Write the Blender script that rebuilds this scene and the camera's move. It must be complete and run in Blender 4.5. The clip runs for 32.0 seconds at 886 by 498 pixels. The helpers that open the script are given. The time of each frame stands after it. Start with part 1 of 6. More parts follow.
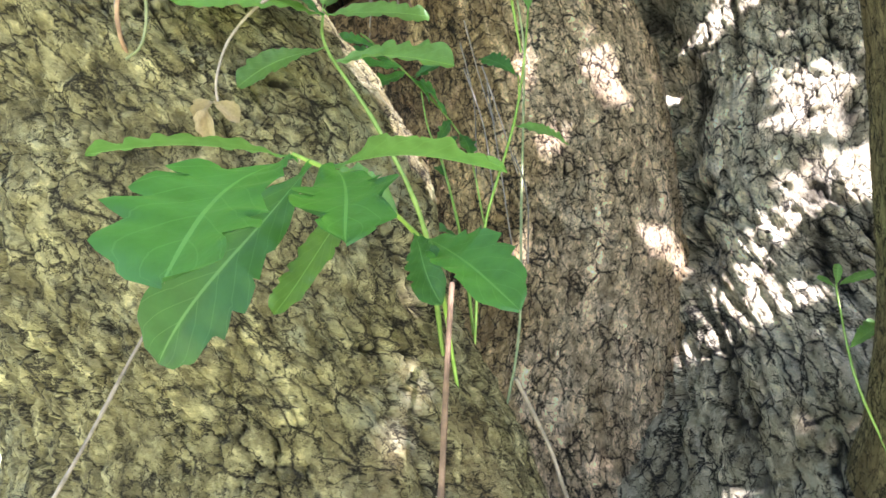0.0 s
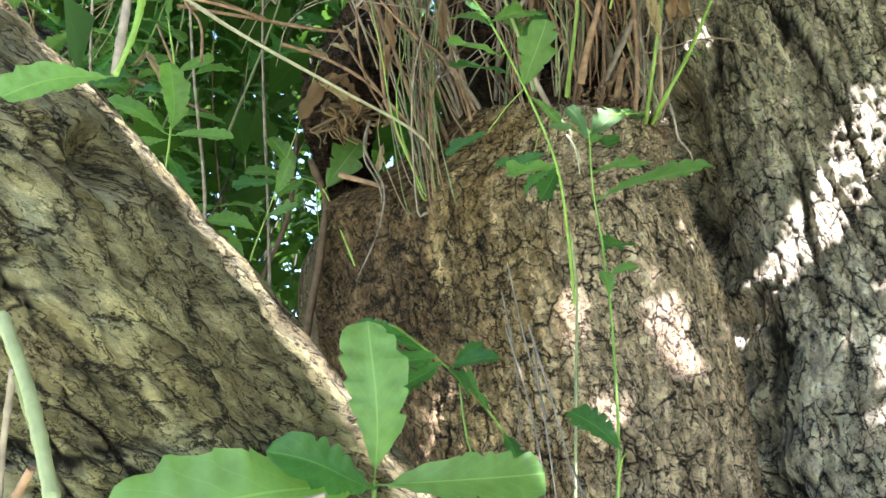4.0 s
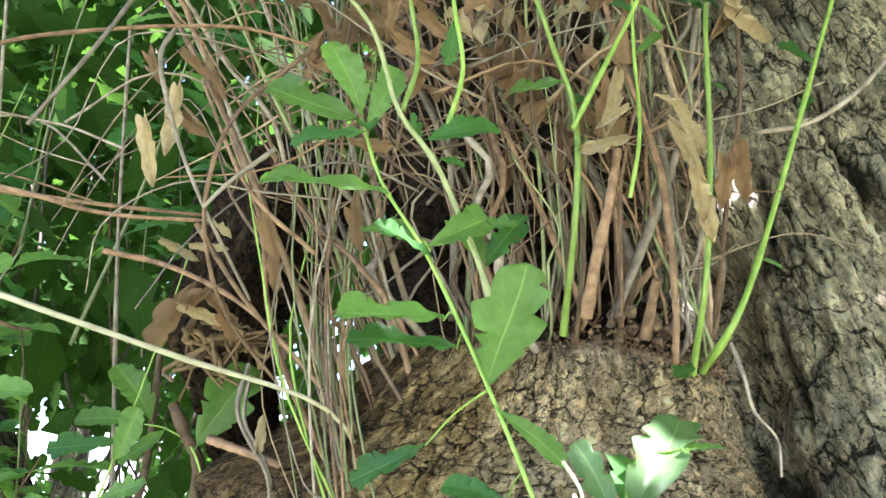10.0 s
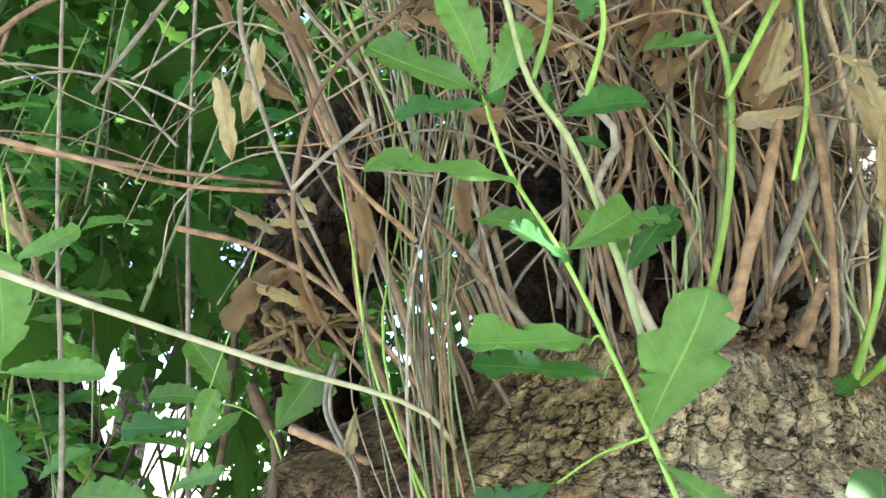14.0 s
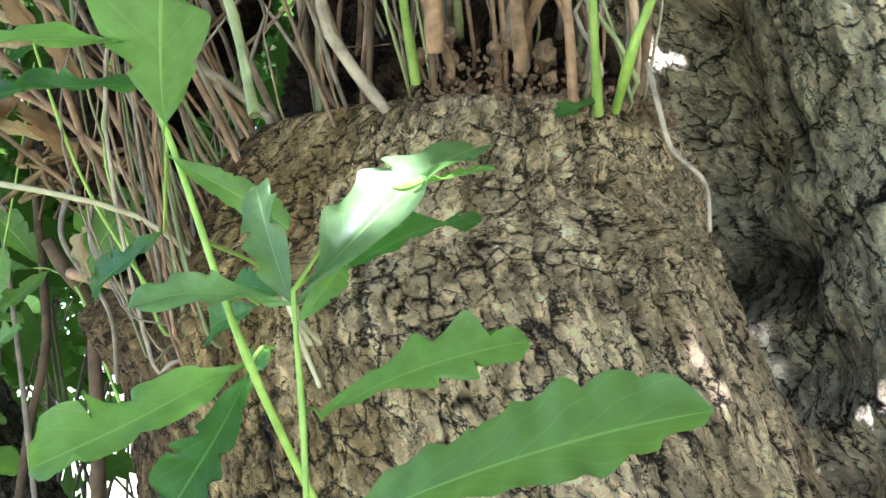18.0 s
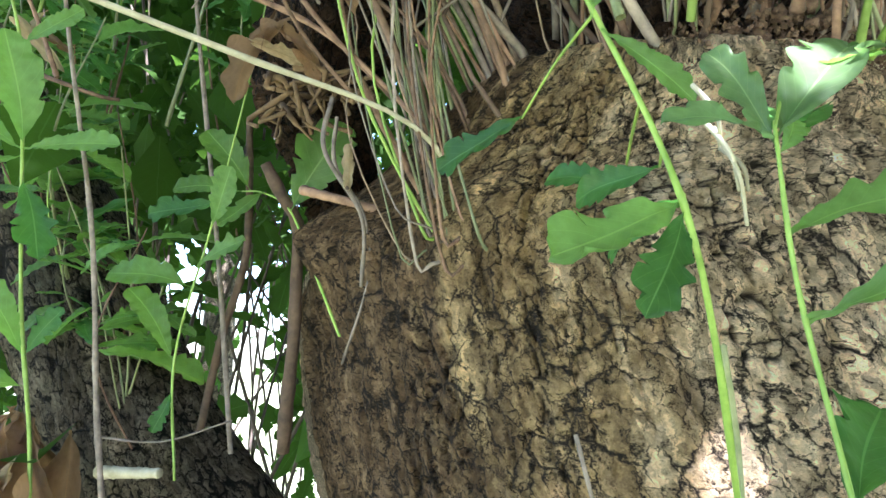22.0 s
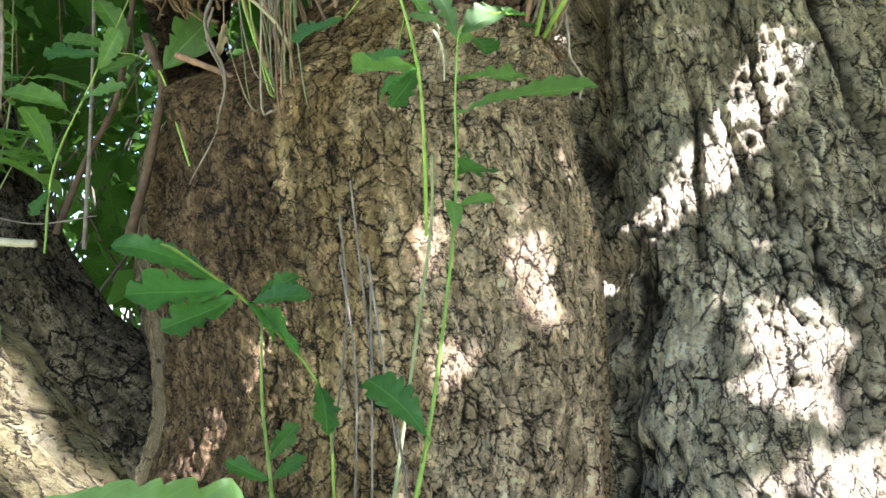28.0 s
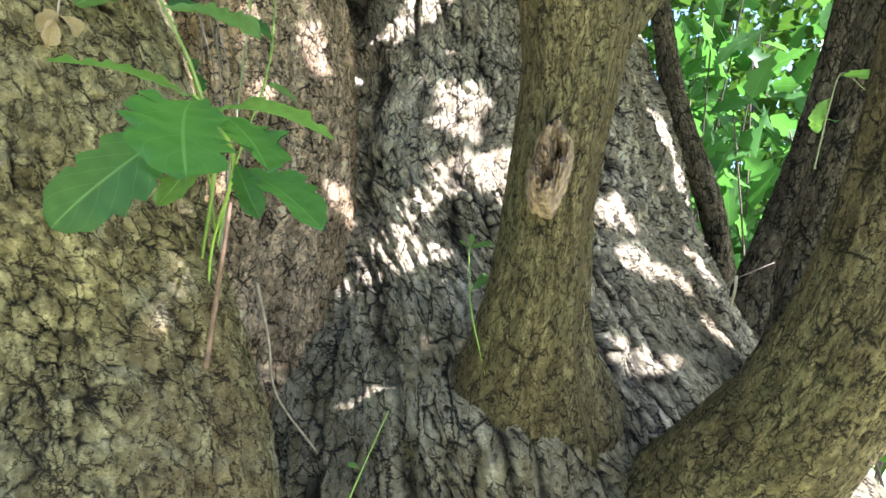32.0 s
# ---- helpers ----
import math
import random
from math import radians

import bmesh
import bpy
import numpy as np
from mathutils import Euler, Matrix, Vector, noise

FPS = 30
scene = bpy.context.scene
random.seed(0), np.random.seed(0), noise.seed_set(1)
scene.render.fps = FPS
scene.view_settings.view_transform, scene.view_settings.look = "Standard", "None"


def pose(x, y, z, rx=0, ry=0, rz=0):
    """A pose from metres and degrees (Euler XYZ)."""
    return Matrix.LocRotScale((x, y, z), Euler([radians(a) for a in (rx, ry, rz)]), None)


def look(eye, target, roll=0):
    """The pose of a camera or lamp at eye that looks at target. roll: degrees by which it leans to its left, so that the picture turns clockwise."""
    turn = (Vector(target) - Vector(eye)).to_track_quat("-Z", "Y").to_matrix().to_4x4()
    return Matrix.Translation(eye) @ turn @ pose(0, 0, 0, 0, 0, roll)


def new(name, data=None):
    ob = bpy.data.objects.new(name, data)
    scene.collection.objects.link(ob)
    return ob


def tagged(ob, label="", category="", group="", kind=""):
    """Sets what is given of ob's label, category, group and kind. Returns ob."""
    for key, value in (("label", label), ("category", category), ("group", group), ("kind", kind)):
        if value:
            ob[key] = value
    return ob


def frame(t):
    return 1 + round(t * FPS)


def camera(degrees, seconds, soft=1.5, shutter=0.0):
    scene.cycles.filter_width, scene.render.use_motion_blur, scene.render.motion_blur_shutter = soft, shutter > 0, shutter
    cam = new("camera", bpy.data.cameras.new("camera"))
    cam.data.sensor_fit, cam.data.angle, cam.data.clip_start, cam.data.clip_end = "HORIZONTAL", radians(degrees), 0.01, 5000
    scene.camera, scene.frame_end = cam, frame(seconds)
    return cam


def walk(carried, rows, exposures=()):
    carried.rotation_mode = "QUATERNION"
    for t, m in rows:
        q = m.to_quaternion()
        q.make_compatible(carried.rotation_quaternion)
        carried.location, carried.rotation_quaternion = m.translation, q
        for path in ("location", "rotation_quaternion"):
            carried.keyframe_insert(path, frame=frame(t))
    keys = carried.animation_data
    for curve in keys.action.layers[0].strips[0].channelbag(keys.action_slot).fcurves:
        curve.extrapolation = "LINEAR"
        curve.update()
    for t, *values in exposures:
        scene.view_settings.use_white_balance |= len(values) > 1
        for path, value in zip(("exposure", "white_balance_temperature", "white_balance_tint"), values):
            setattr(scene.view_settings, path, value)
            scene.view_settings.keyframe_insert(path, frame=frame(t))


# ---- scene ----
cam = camera(61.0, 32.0)
METRES, EYE, TILT, LEAN, TURN = 3.5, 1.5, 8.0, 0.0, 0.0
ROWS = [
    (0.0, 0.0, 0.0, 0.0, 0.0, -0.0, 0.0),
    (0.5, -0.0064, 0.0129, 0.0031, -0.59, 0.45, -0.75),
    (1.0, -0.0133, 0.0259, 0.0137, -1.25, 0.9, -1.71),
    (1.5, -0.0141, 0.0389, 0.022, -1.63, 1.62, -2.45),
    (2.0, -0.0177, 0.0516, 0.034, -2.01, 2.32, -3.01),
    (2.5, -0.0168, 0.0591, 0.0494, -2.21, 3.25, -3.48),
    (3.0, -0.0154, 0.0635, 0.0589, -2.52, 4.33, -3.73),
    (3.5, -0.0187, 0.0662, 0.0705, -2.71, 5.41, -3.61),
    (4.0, -0.0257, 0.0707, 0.0778, -2.87, 6.12, -3.54),
    (4.5, -0.0236, 0.0792, 0.0869, -3.81, 6.97, -3.51),
    (6.5, -0.0199, 0.1087, 0.1223, -5.45, 8.04, -2.98),
    (7.0, -0.0229, 0.1105, 0.1282, -5.43, 8.09, -3.04),
    (7.5, -0.0182, 0.1265, 0.1272, -5.45, 8.87, -2.16),
    (8.0, -0.0164, 0.1388, 0.1307, -4.24, 10.85, -1.71),
    (8.5, -0.0251, 0.1517, 0.1401, -3.86, 11.42, -2.1),
    (9.0, -0.0193, 0.159, 0.1462, -3.77, 12.16, -2.56),
    (9.5, -0.0159, 0.1716, 0.1534, -3.74, 12.2, -2.53),
    (10.0, -0.0064, 0.1903, 0.1618, -3.82, 12.14, -2.44),
    (10.5, 0.0054, 0.2029, 0.1783, -3.67, 11.86, -2.46),
    (11.0, 0.0065, 0.1973, 0.1869, -3.34, 11.09, -1.94),
    (11.5, 0.0114, 0.1934, 0.2056, -2.01, 10.49, -1.11),
    (12.0, -0.0027, 0.1918, 0.212, -0.81, 9.96, -0.91),
    (12.5, -0.0184, 0.1923, 0.213, 0.42, 9.25, -2.25),
    (13.0, -0.025, 0.2046, 0.2012, 0.62, 8.42, -3.44),
    (13.5, -0.0233, 0.2119, 0.1879, 0.43, 7.93, -3.92),
    (15.5, -0.0015, 0.2271, 0.1623, -2.57, 2.22, -2.77),
    (16.0, 0.0135, 0.2342, 0.1561, -2.43, 1.73, -1.94),
    (16.5, 0.0237, 0.2386, 0.1489, -1.97, 1.38, -1.0),
    (17.0, 0.0319, 0.24, 0.1452, -1.49, 0.98, -0.32),
    (17.5, 0.0445, 0.2415, 0.1418, 1.01, 0.23, 1.93),
    (18.0, 0.0519, 0.2399, 0.1482, 3.86, 0.49, 3.78),
    (18.5, 0.0611, 0.229, 0.1593, 6.93, 1.7, 5.6),
    (19.0, 0.0632, 0.2225, 0.1628, 9.37, 3.04, 6.61),
    (19.5, 0.054, 0.2238, 0.158, 12.64, 3.75, 6.66),
    (20.0, 0.0296, 0.2215, 0.1511, 13.97, 3.1, 4.11),
    (20.5, 0.0063, 0.2227, 0.1446, 12.78, 1.75, 1.02),
    (21.0, -0.0002, 0.221, 0.1438, 7.9, 1.3, -1.79),
    (21.5, -0.0057, 0.2238, 0.1365, 4.24, 1.47, -2.96),
    (22.0, 0.0001, 0.2201, 0.1287, 5.5, 1.11, -0.44),
    (22.5, 0.0112, 0.2085, 0.1191, 8.79, 0.54, 3.25),
    (23.0, 0.0159, 0.1999, 0.1054, 12.07, 0.02, 6.57),
    (23.5, 0.0158, 0.1914, 0.1116, 14.86, -0.09, 9.47),
    (24.0, 0.0056, 0.1735, 0.126, 15.69, 0.29, 10.65),
    (24.5, -0.0027, 0.1546, 0.1406, 15.27, 1.91, 10.02),
    (25.0, -0.0091, 0.152, 0.1274, 12.62, 2.82, 9.37),
    (25.5, -0.0094, 0.1472, 0.1187, 8.29, 1.48, 8.53),
    (26.0, -0.0159, 0.1393, 0.1129, 3.96, 0.44, 6.44),
    (26.5, -0.0114, 0.1322, 0.108, -2.53, 0.17, 2.31),
    (28.5, 0.0016, 0.0929, 0.0771, -11.16, 0.37, -9.09),
    (29.0, 0.0057, 0.0661, 0.0733, -10.68, -0.54, -8.36),
    (29.5, 0.0059, 0.0455, 0.0705, -10.62, -1.62, -6.67),
    (30.0, -0.0054, 0.0302, 0.0511, -14.2, -2.78, -6.63),
    (30.5, -0.0206, 0.013, 0.0299, -19.71, -2.8, -7.42),
    (31.0, -0.0268, -0.0025, 0.016, -23.9, -1.99, -8.1),
    (31.5, -0.0385, -0.0286, 0.0026, -26.86, -1.53, -8.62),
    (32.0, -0.0514, -0.054, -0.0046, -29.17, -1.47, -10.01),
]
walk(cam, [(t, pose(0, 0, EYE, TILT, LEAN, TURN) @ pose(METRES * x, METRES * y, METRES * z, 90 + pitch, roll, yaw)) for t, x, y, z, yaw, pitch, roll in ROWS],
     exposures=[(0.0, 2.98, 5850.0, 17.0), (2.0, 2.82, 5900.0, 12.0), (4.0, 2.98, 5800.0, 14.0), (9.0, 3.40, 5750.0, 17.0), (12.0, 3.52, 5600.0, 19.0), (15.0, 3.38, 5500.0, 17.0), (20.0, 3.22, 5500.0, 17.0), (23.0, 3.16, 5650.0, 17.0), (26.0, 3.16, 5750.0, 13.0), (29.0, 2.69, 5800.0, 14.0), (30.0, 2.66, 5800.0, 14.0), (32.0, 2.62, 5850.0, 15.0)])

# ---- world, sun and exposure ----
SUN_WAY = Vector((0.32, -0.52, 0.79)).normalized()      # towards the sun
world = bpy.data.worlds.new("sky")
scene.world = world
world.use_nodes = True
sky = world.node_tree.nodes.new("ShaderNodeTexSky")
sky.sky_type, sky.sun_disc = "NISHITA", False
sky.sun_elevation = math.asin(SUN_WAY.z)
sky.sun_rotation = math.atan2(SUN_WAY.x, SUN_WAY.y)
background = world.node_tree.nodes["Background"]
background.inputs["Strength"].default_value = 0.10
world.node_tree.links.new(sky.outputs[0], background.inputs["Color"])
sun_data = bpy.data.lights.new("sun", "SUN")
sun_data.energy, sun_data.angle, sun_data.color = 5.0, radians(0.55), (1.0, 0.95, 0.965)
sun = new("sun", sun_data)
sun.matrix_world = look(SUN_WAY * 20, (0, 0, 0))

# ---- numeric noise ----
def hash01(ix, iy, iz, seed):
    h = np.sin(ix * 127.1 + iy * 311.7 + iz * 74.7 + seed * 19.19) * 43758.5453
    return h - np.floor(h)


def vnoise(x, y, z, seed=0):
    """Smooth value noise, -1 to 1."""
    ix, iy, iz = np.floor(x), np.floor(y), np.floor(z)
    fx, fy, fz = x - ix, y - iy, z - iz
    fx, fy, fz = fx * fx * (3 - 2 * fx), fy * fy * (3 - 2 * fy), fz * fz * (3 - 2 * fz)
    out = 0
    for a in (0, 1):
        for b in (0, 1):
            for c in (0, 1):
                out = out + (fx if a else 1 - fx) * (fy if b else 1 - fy) * (fz if c else 1 - fz) * hash01(ix + a, iy + b, iz + c, seed)
    return out * 2 - 1


def cells(u, v, seed):
    """Distance to the nearest and next cell of a jittered grid, the nearest cell's random number, and a slope across it."""
    iu, iv = np.floor(u), np.floor(v)
    f1, f2, tone, slope = np.full(u.shape, 9.0), np.full(u.shape, 9.0), np.zeros(u.shape), np.zeros(u.shape)
    for a in (-1, 0, 1):
        for b in (-1, 0, 1):
            cu, cv = iu + a, iv + b
            du = cu + 0.1 + 0.8 * hash01(cu, cv, 1.0, seed) - u
            dv = cv + 0.1 + 0.8 * hash01(cu, cv, 2.0, seed) - v
            d = np.sqrt(du * du + dv * dv)
            near = d < f1
            f2 = np.where(near, f1, np.minimum(f2, d))
            r = hash01(cu, cv, 3.0, seed)
            tone = np.where(near, r, tone)
            slope = np.where(near, du * np.cos(40 * r) + dv * np.sin(40 * r), slope)
            f1 = np.where(near, d, f1)
    return f1, f2, tone, slope


def smooth(a, b, x):
    t = np.clip((x - a) / (b - a), 0, 1)
    return t * t * (3 - 2 * t)


# ---- materials ----
def material(name):
    m = bpy.data.materials.new(name)
    m.use_nodes = True
    t = m.node_tree
    return m, t, t.nodes["Principled BSDF"]


def node(t, kind, **values):
    n = t.nodes.new(kind)
    for key, value in values.items():
        n.inputs[key].default_value = value
    return n


def ramp(t, source, stops):
    n = t.nodes.new("ShaderNodeValToRGB")
    while len(n.color_ramp.elements) < len(stops):
        n.color_ramp.elements.new(0.5)
    for e, (p, c) in zip(n.color_ramp.elements, stops):
        e.position, e.color = p, (*c, 1)
    t.links.new(source, n.inputs[0])
    return n.outputs[0]


def mix(t, a, b, fac, how="MIX"):
    n = t.nodes.new("ShaderNodeMix")
    n.data_type, n.blend_type = "RGBA", how
    for slot, value in ((0, fac), (6, a), (7, b)):
        if isinstance(value, bpy.types.NodeSocket):
            t.links.new(value, n.inputs[slot])
        elif isinstance(value, tuple):
            n.inputs[slot].default_value = (*value, 1)
        else:
            n.inputs[slot].default_value = value
    return n.outputs[2]


def noise_node(t, coord, scale, detail=4.0, rough=0.6):
    n = node(t, "ShaderNodeTexNoise", Scale=scale, Detail=detail, Roughness=rough)
    t.links.new(coord, n.inputs["Vector"])
    return n.outputs["Fac"]


def bark_material(name, furrow, dark, mid, light, lichen, lichen_amount, stain, cell=60.0, along=0.42, crack=1.0, bump=1.0, flank_shade=None, streaky=1.0, algae=None):
    """Scaly bark; its grain runs along the stem by the mesh's flow attribute."""
    m, t, bsdf = material(name)

    def maths(op, a, b, c=0.0):
        n = t.nodes.new("ShaderNodeMath")
        n.operation = op
        for slot, value in enumerate((a, b, c)):
            if isinstance(value, bpy.types.NodeSocket):
                t.links.new(value, n.inputs[slot])
            else:
                n.inputs[slot].default_value = value
        return n.outputs[0]

    def stretched(source, scale):
        n = node(t, "ShaderNodeMapping")
        n.inputs["Scale"].default_value = scale
        t.links.new(source, n.inputs["Vector"])
        return n.outputs[0]
    attributes = {}
    for key in ("plate", "tone", "flow"):
        n = t.nodes.new("ShaderNodeAttribute")
        n.attribute_name = key
        attributes[key] = n
    flow = attributes["flow"].outputs["Vector"]
    bent = node(t, "ShaderNodeTexNoise", Scale=75.0, Detail=5.0, Roughness=0.7)
    t.links.new(flow, bent.inputs["Vector"])
    moved = t.nodes.new("ShaderNodeVectorMath")
    moved.operation = "MULTIPLY_ADD"
    moved.inputs[1].default_value = (0.011, 0.016, 0.011)
    t.links.new(bent.outputs["Color"], moved.inputs[0])
    t.links.new(flow, moved.inputs[2])
    frayed = node(t, "ShaderNodeTexNoise", Scale=330.0, Detail=3.0, Roughness=0.6)
    t.links.new(flow, frayed.inputs["Vector"])
    jagged = t.nodes.new("ShaderNodeVectorMath")
    jagged.operation = "MULTIPLY_ADD"
    jagged.inputs[1].default_value = (0.0042, 0.0042, 0.0042)
    t.links.new(frayed.outputs["Color"], jagged.inputs[0])
    t.links.new(moved.outputs[0], jagged.inputs[2])
    warped = jagged.outputs[0]
    scaly = stretched(warped, (1, along, 1))
    mottle = noise_node(t, scaly, 80, 8, 0.74)
    streak = noise_node(t, stretched(warped, (1, along * 0.28, 1)), 48, 5, 0.6)
    blotch = noise_node(t, flow, 7.5, 6, 0.68)
    crumb = noise_node(t, stretched(flow, (1, 0.7, 1)), 190, 6, 0.7)
    wide = noise_node(t, stretched(flow, (1, 0.35, 1)), 5.5, 5, 0.65)
    breaks = noise_node(t, flow, 27, 4, 0.65)
    col = ramp(t, mottle, [(0.20, dark), (0.42, mid), (0.68, light)])
    col = mix(t, col, ramp(t, crumb, [(0.30, (0.60, 0.59, 0.58)), (0.48, (1.0, 1.0, 1.0)), (0.68, (1.22, 1.22, 1.22))]), 1.0, "MULTIPLY")
    col = mix(t, col, ramp(t, streak, [(0.34, (1 - 0.38 * streaky, 1 - 0.40 * streaky, 1 - 0.43 * streaky)), (0.64, (1 + 0.18 * streaky, 1 + 0.18 * streaky, 1 + 0.17 * streaky))]), 1.0, "MULTIPLY")
    col = mix(t, col, ramp(t, attributes["tone"].outputs["Fac"], [(0.15, (0.76, 0.75, 0.73)), (0.85, (1.15, 1.15, 1.13))]), 1.0, "MULTIPLY")
    flakes = []
    for size in (cell * 1.25, cell * 3.4):
        v = node(t, "ShaderNodeTexVoronoi", Scale=size)
        t.links.new(scaly, v.inputs["Vector"])
        split = t.nodes.new("ShaderNodeSeparateColor")
        t.links.new(v.outputs["Color"], split.inputs[0])
        flakes.append(split.outputs[0])
    col = mix(t, col, ramp(t, flakes[0], [(0.0, (0.80, 0.79, 0.78)), (1.0, (1.26, 1.26, 1.26))]), 1.0, "MULTIPLY")
    col = mix(t, col, ramp(t, flakes[1], [(0.0, (0.68, 0.67, 0.66)), (1.0, (1.40, 1.40, 1.40))]), 1.0, "MULTIPLY")
    # small hollows: their crevice shade is painted into the colour and bumped
    shaded_pits = noise_node(t, stretched(warped, (1, 0.55, 1)), cell * 2.4, 8, 0.80)
    col = mix(t, col, ramp(t, shaded_pits, [(0.385, (0.16, 0.145, 0.13)), (0.43, (0.95, 0.95, 0.95)), (0.60, (1.40, 1.40, 1.40))]), 1.0, "MULTIPLY")
    col = mix(t, col, stain, ramp(t, wide, [(0.48, (0, 0, 0)), (0.64, (0.62, 0.62, 0.62))]))
    spotted = maths("MULTIPLY", ramp(t, blotch, [(0.60 - 0.3 * lichen_amount, (0, 0, 0)), (0.78 - 0.2 * lichen_amount, (1, 1, 1))]), ramp(t, mottle, [(0.40, (0, 0, 0)), (0.62, (0.8, 0.8, 0.8))]))
    col = mix(t, col, lichen, spotted)
    if flank_shade:
        # drip stains below the burr, streaked along the stem, plus painted flank shade
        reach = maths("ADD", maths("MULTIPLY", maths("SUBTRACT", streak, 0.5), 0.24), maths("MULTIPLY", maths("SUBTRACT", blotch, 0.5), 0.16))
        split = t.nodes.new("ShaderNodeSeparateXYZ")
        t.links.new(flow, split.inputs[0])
        place = maths("DIVIDE", maths("SUBTRACT", maths("ADD", split.outputs[0], reach), flank_shade[0]), flank_shade[1] - flank_shade[0])
        # left side darkened, right side lightened in place of light and shade
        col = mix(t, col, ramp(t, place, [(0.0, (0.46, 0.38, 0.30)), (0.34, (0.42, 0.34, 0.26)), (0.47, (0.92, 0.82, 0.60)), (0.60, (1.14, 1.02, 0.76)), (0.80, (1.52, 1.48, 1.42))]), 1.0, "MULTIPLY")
    if algae:
        # a dull olive film of algae on the low bark, broken into patches
        low, high, film = algae
        height_split = t.nodes.new("ShaderNodeSeparateXYZ")
        t.links.new(t.nodes.new("ShaderNodeTexCoord").outputs["Object"], height_split.inputs[0])
        patchy = maths("ADD", height_split.outputs[2], maths("MULTIPLY", maths("SUBTRACT", blotch, 0.5), 0.9))
        col = mix(t, mix(t, col, film, 0.62), col, ramp(t, maths("DIVIDE", maths("SUBTRACT", patchy, low), high - low), [(0.0, (0, 0, 0)), (1.0, (1, 1, 1))]))
    lines = []
    for size, thick, low, stretch in ((cell, 0.165, 0.43, along), (cell * 0.52, 0.105, 0.46, along * 1.3), (cell * 1.9, 0.165, 0.46, along * 1.5)):
        v = node(t, "ShaderNodeTexVoronoi", Scale=size)
        v.feature = "DISTANCE_TO_EDGE"
        t.links.new(stretched(warped, (1, stretch, 1)), v.inputs["Vector"])
        gaps = noise_node(t, flow, size * 0.55, 3, 0.6)
        wide_line = maths("MULTIPLY", ramp(t, gaps, [(low, (0, 0, 0)), (low + 0.20, (1, 1, 1))]), thick)
        lines.append(maths("MINIMUM", maths("DIVIDE", v.outputs["Distance"], maths("ADD", wide_line, 0.001)), 1.0))
    rift = maths("ABSOLUTE", maths("SUBTRACT", streak, 0.5), 0.0)
    lines.append(maths("MINIMUM", maths("DIVIDE", rift, maths("ADD", maths("MULTIPLY", ramp(t, breaks, [(0.40, (1, 1, 1)), (0.58, (0, 0, 0))]), 0.020 * streaky), 0.001)), 1.0))
    open_bark = maths("MINIMUM", maths("MINIMUM", lines[0], lines[1]), maths("MINIMUM", lines[2], lines[3]))
    open_bark = maths("SUBTRACT", 1.0, maths("MULTIPLY", maths("SUBTRACT", 1.0, open_bark), crack))
    # furrows' own dark colour, deepened for the shade in the cracks
    col = mix(t, furrow, col, ramp(t, open_bark, [(0.22, (0, 0, 0)), (0.62, (1, 1, 1))]))
    col = mix(t, furrow, col, ramp(t, attributes["plate"].outputs["Fac"], [(0.12, (0.06, 0.06, 0.06)), (0.55, (1, 1, 1))]))
    t.links.new(col, bsdf.inputs["Base Color"])
    bsdf.inputs["Roughness"].default_value = 0.92
    bsdf.inputs["Specular IOR Level"].default_value = 0.2
    height = maths("ADD", maths("MULTIPLY", mottle, 1.0), maths("MULTIPLY", open_bark, 1.1))
    height = maths("ADD", maths("ADD", height, maths("MULTIPLY", streak, 0.6)), maths("MULTIPLY", crumb, 0.7))
    height = maths("ADD", height, maths("ADD", maths("MULTIPLY", shaded_pits, 1.6), maths("ADD", maths("MULTIPLY", flakes[0], 0.45), maths("MULTIPLY", flakes[1], 0.35))))
    b = node(t, "ShaderNodeBump", Strength=bump, Distance=0.010)
    t.links.new(height, b.inputs["Height"])
    t.links.new(b.outputs[0], bsdf.inputs["Normal"])
    return m


BARK_TAN = bark_material("tan bark", (0.028, 0.021, 0.013), (0.082, 0.066, 0.031), (0.26, 0.217, 0.103), (0.52, 0.455, 0.245), (0.52, 0.52, 0.38), 0.4, (0.27, 0.185, 0.085), 66.0, 0.42, 0.82, 1.0, None, 0.9)
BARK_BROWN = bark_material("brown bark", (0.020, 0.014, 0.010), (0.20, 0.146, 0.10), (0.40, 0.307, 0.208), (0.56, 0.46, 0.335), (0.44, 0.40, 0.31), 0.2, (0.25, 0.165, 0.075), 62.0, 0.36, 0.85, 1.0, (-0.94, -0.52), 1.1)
BARK_GREY = bark_material("grey bark", (0.018, 0.014, 0.011), (0.30, 0.25, 0.172), (0.60, 0.51, 0.365), (0.86, 0.77, 0.58), (0.50, 0.50, 0.36), 0.5, (0.30, 0.23, 0.13), 50.0, 0.28, 0.85, 1.0, None, 1.0, (1.25, 1.62, (0.17, 0.135, 0.060)))
BARK_OLIVE = bark_material("olive bark", (0.025, 0.020, 0.011), (0.10, 0.078, 0.036), (0.215, 0.172, 0.080), (0.36, 0.295, 0.15), (0.24, 0.245, 0.10), 0.5, (0.18, 0.125, 0.055), 80.0, 0.30, 0.85, 1.0)
# dark tone that puts the limbs' shade into their bark; far trunks share it
BARK_SHADED = bark_material("shade-darkened bark", (0.014, 0.012, 0.009), (0.082, 0.065, 0.045), (0.175, 0.142, 0.098), (0.32, 0.265, 0.19), (0.14, 0.15, 0.10), 0.3, (0.055, 0.045, 0.03), 55.0, 0.4)
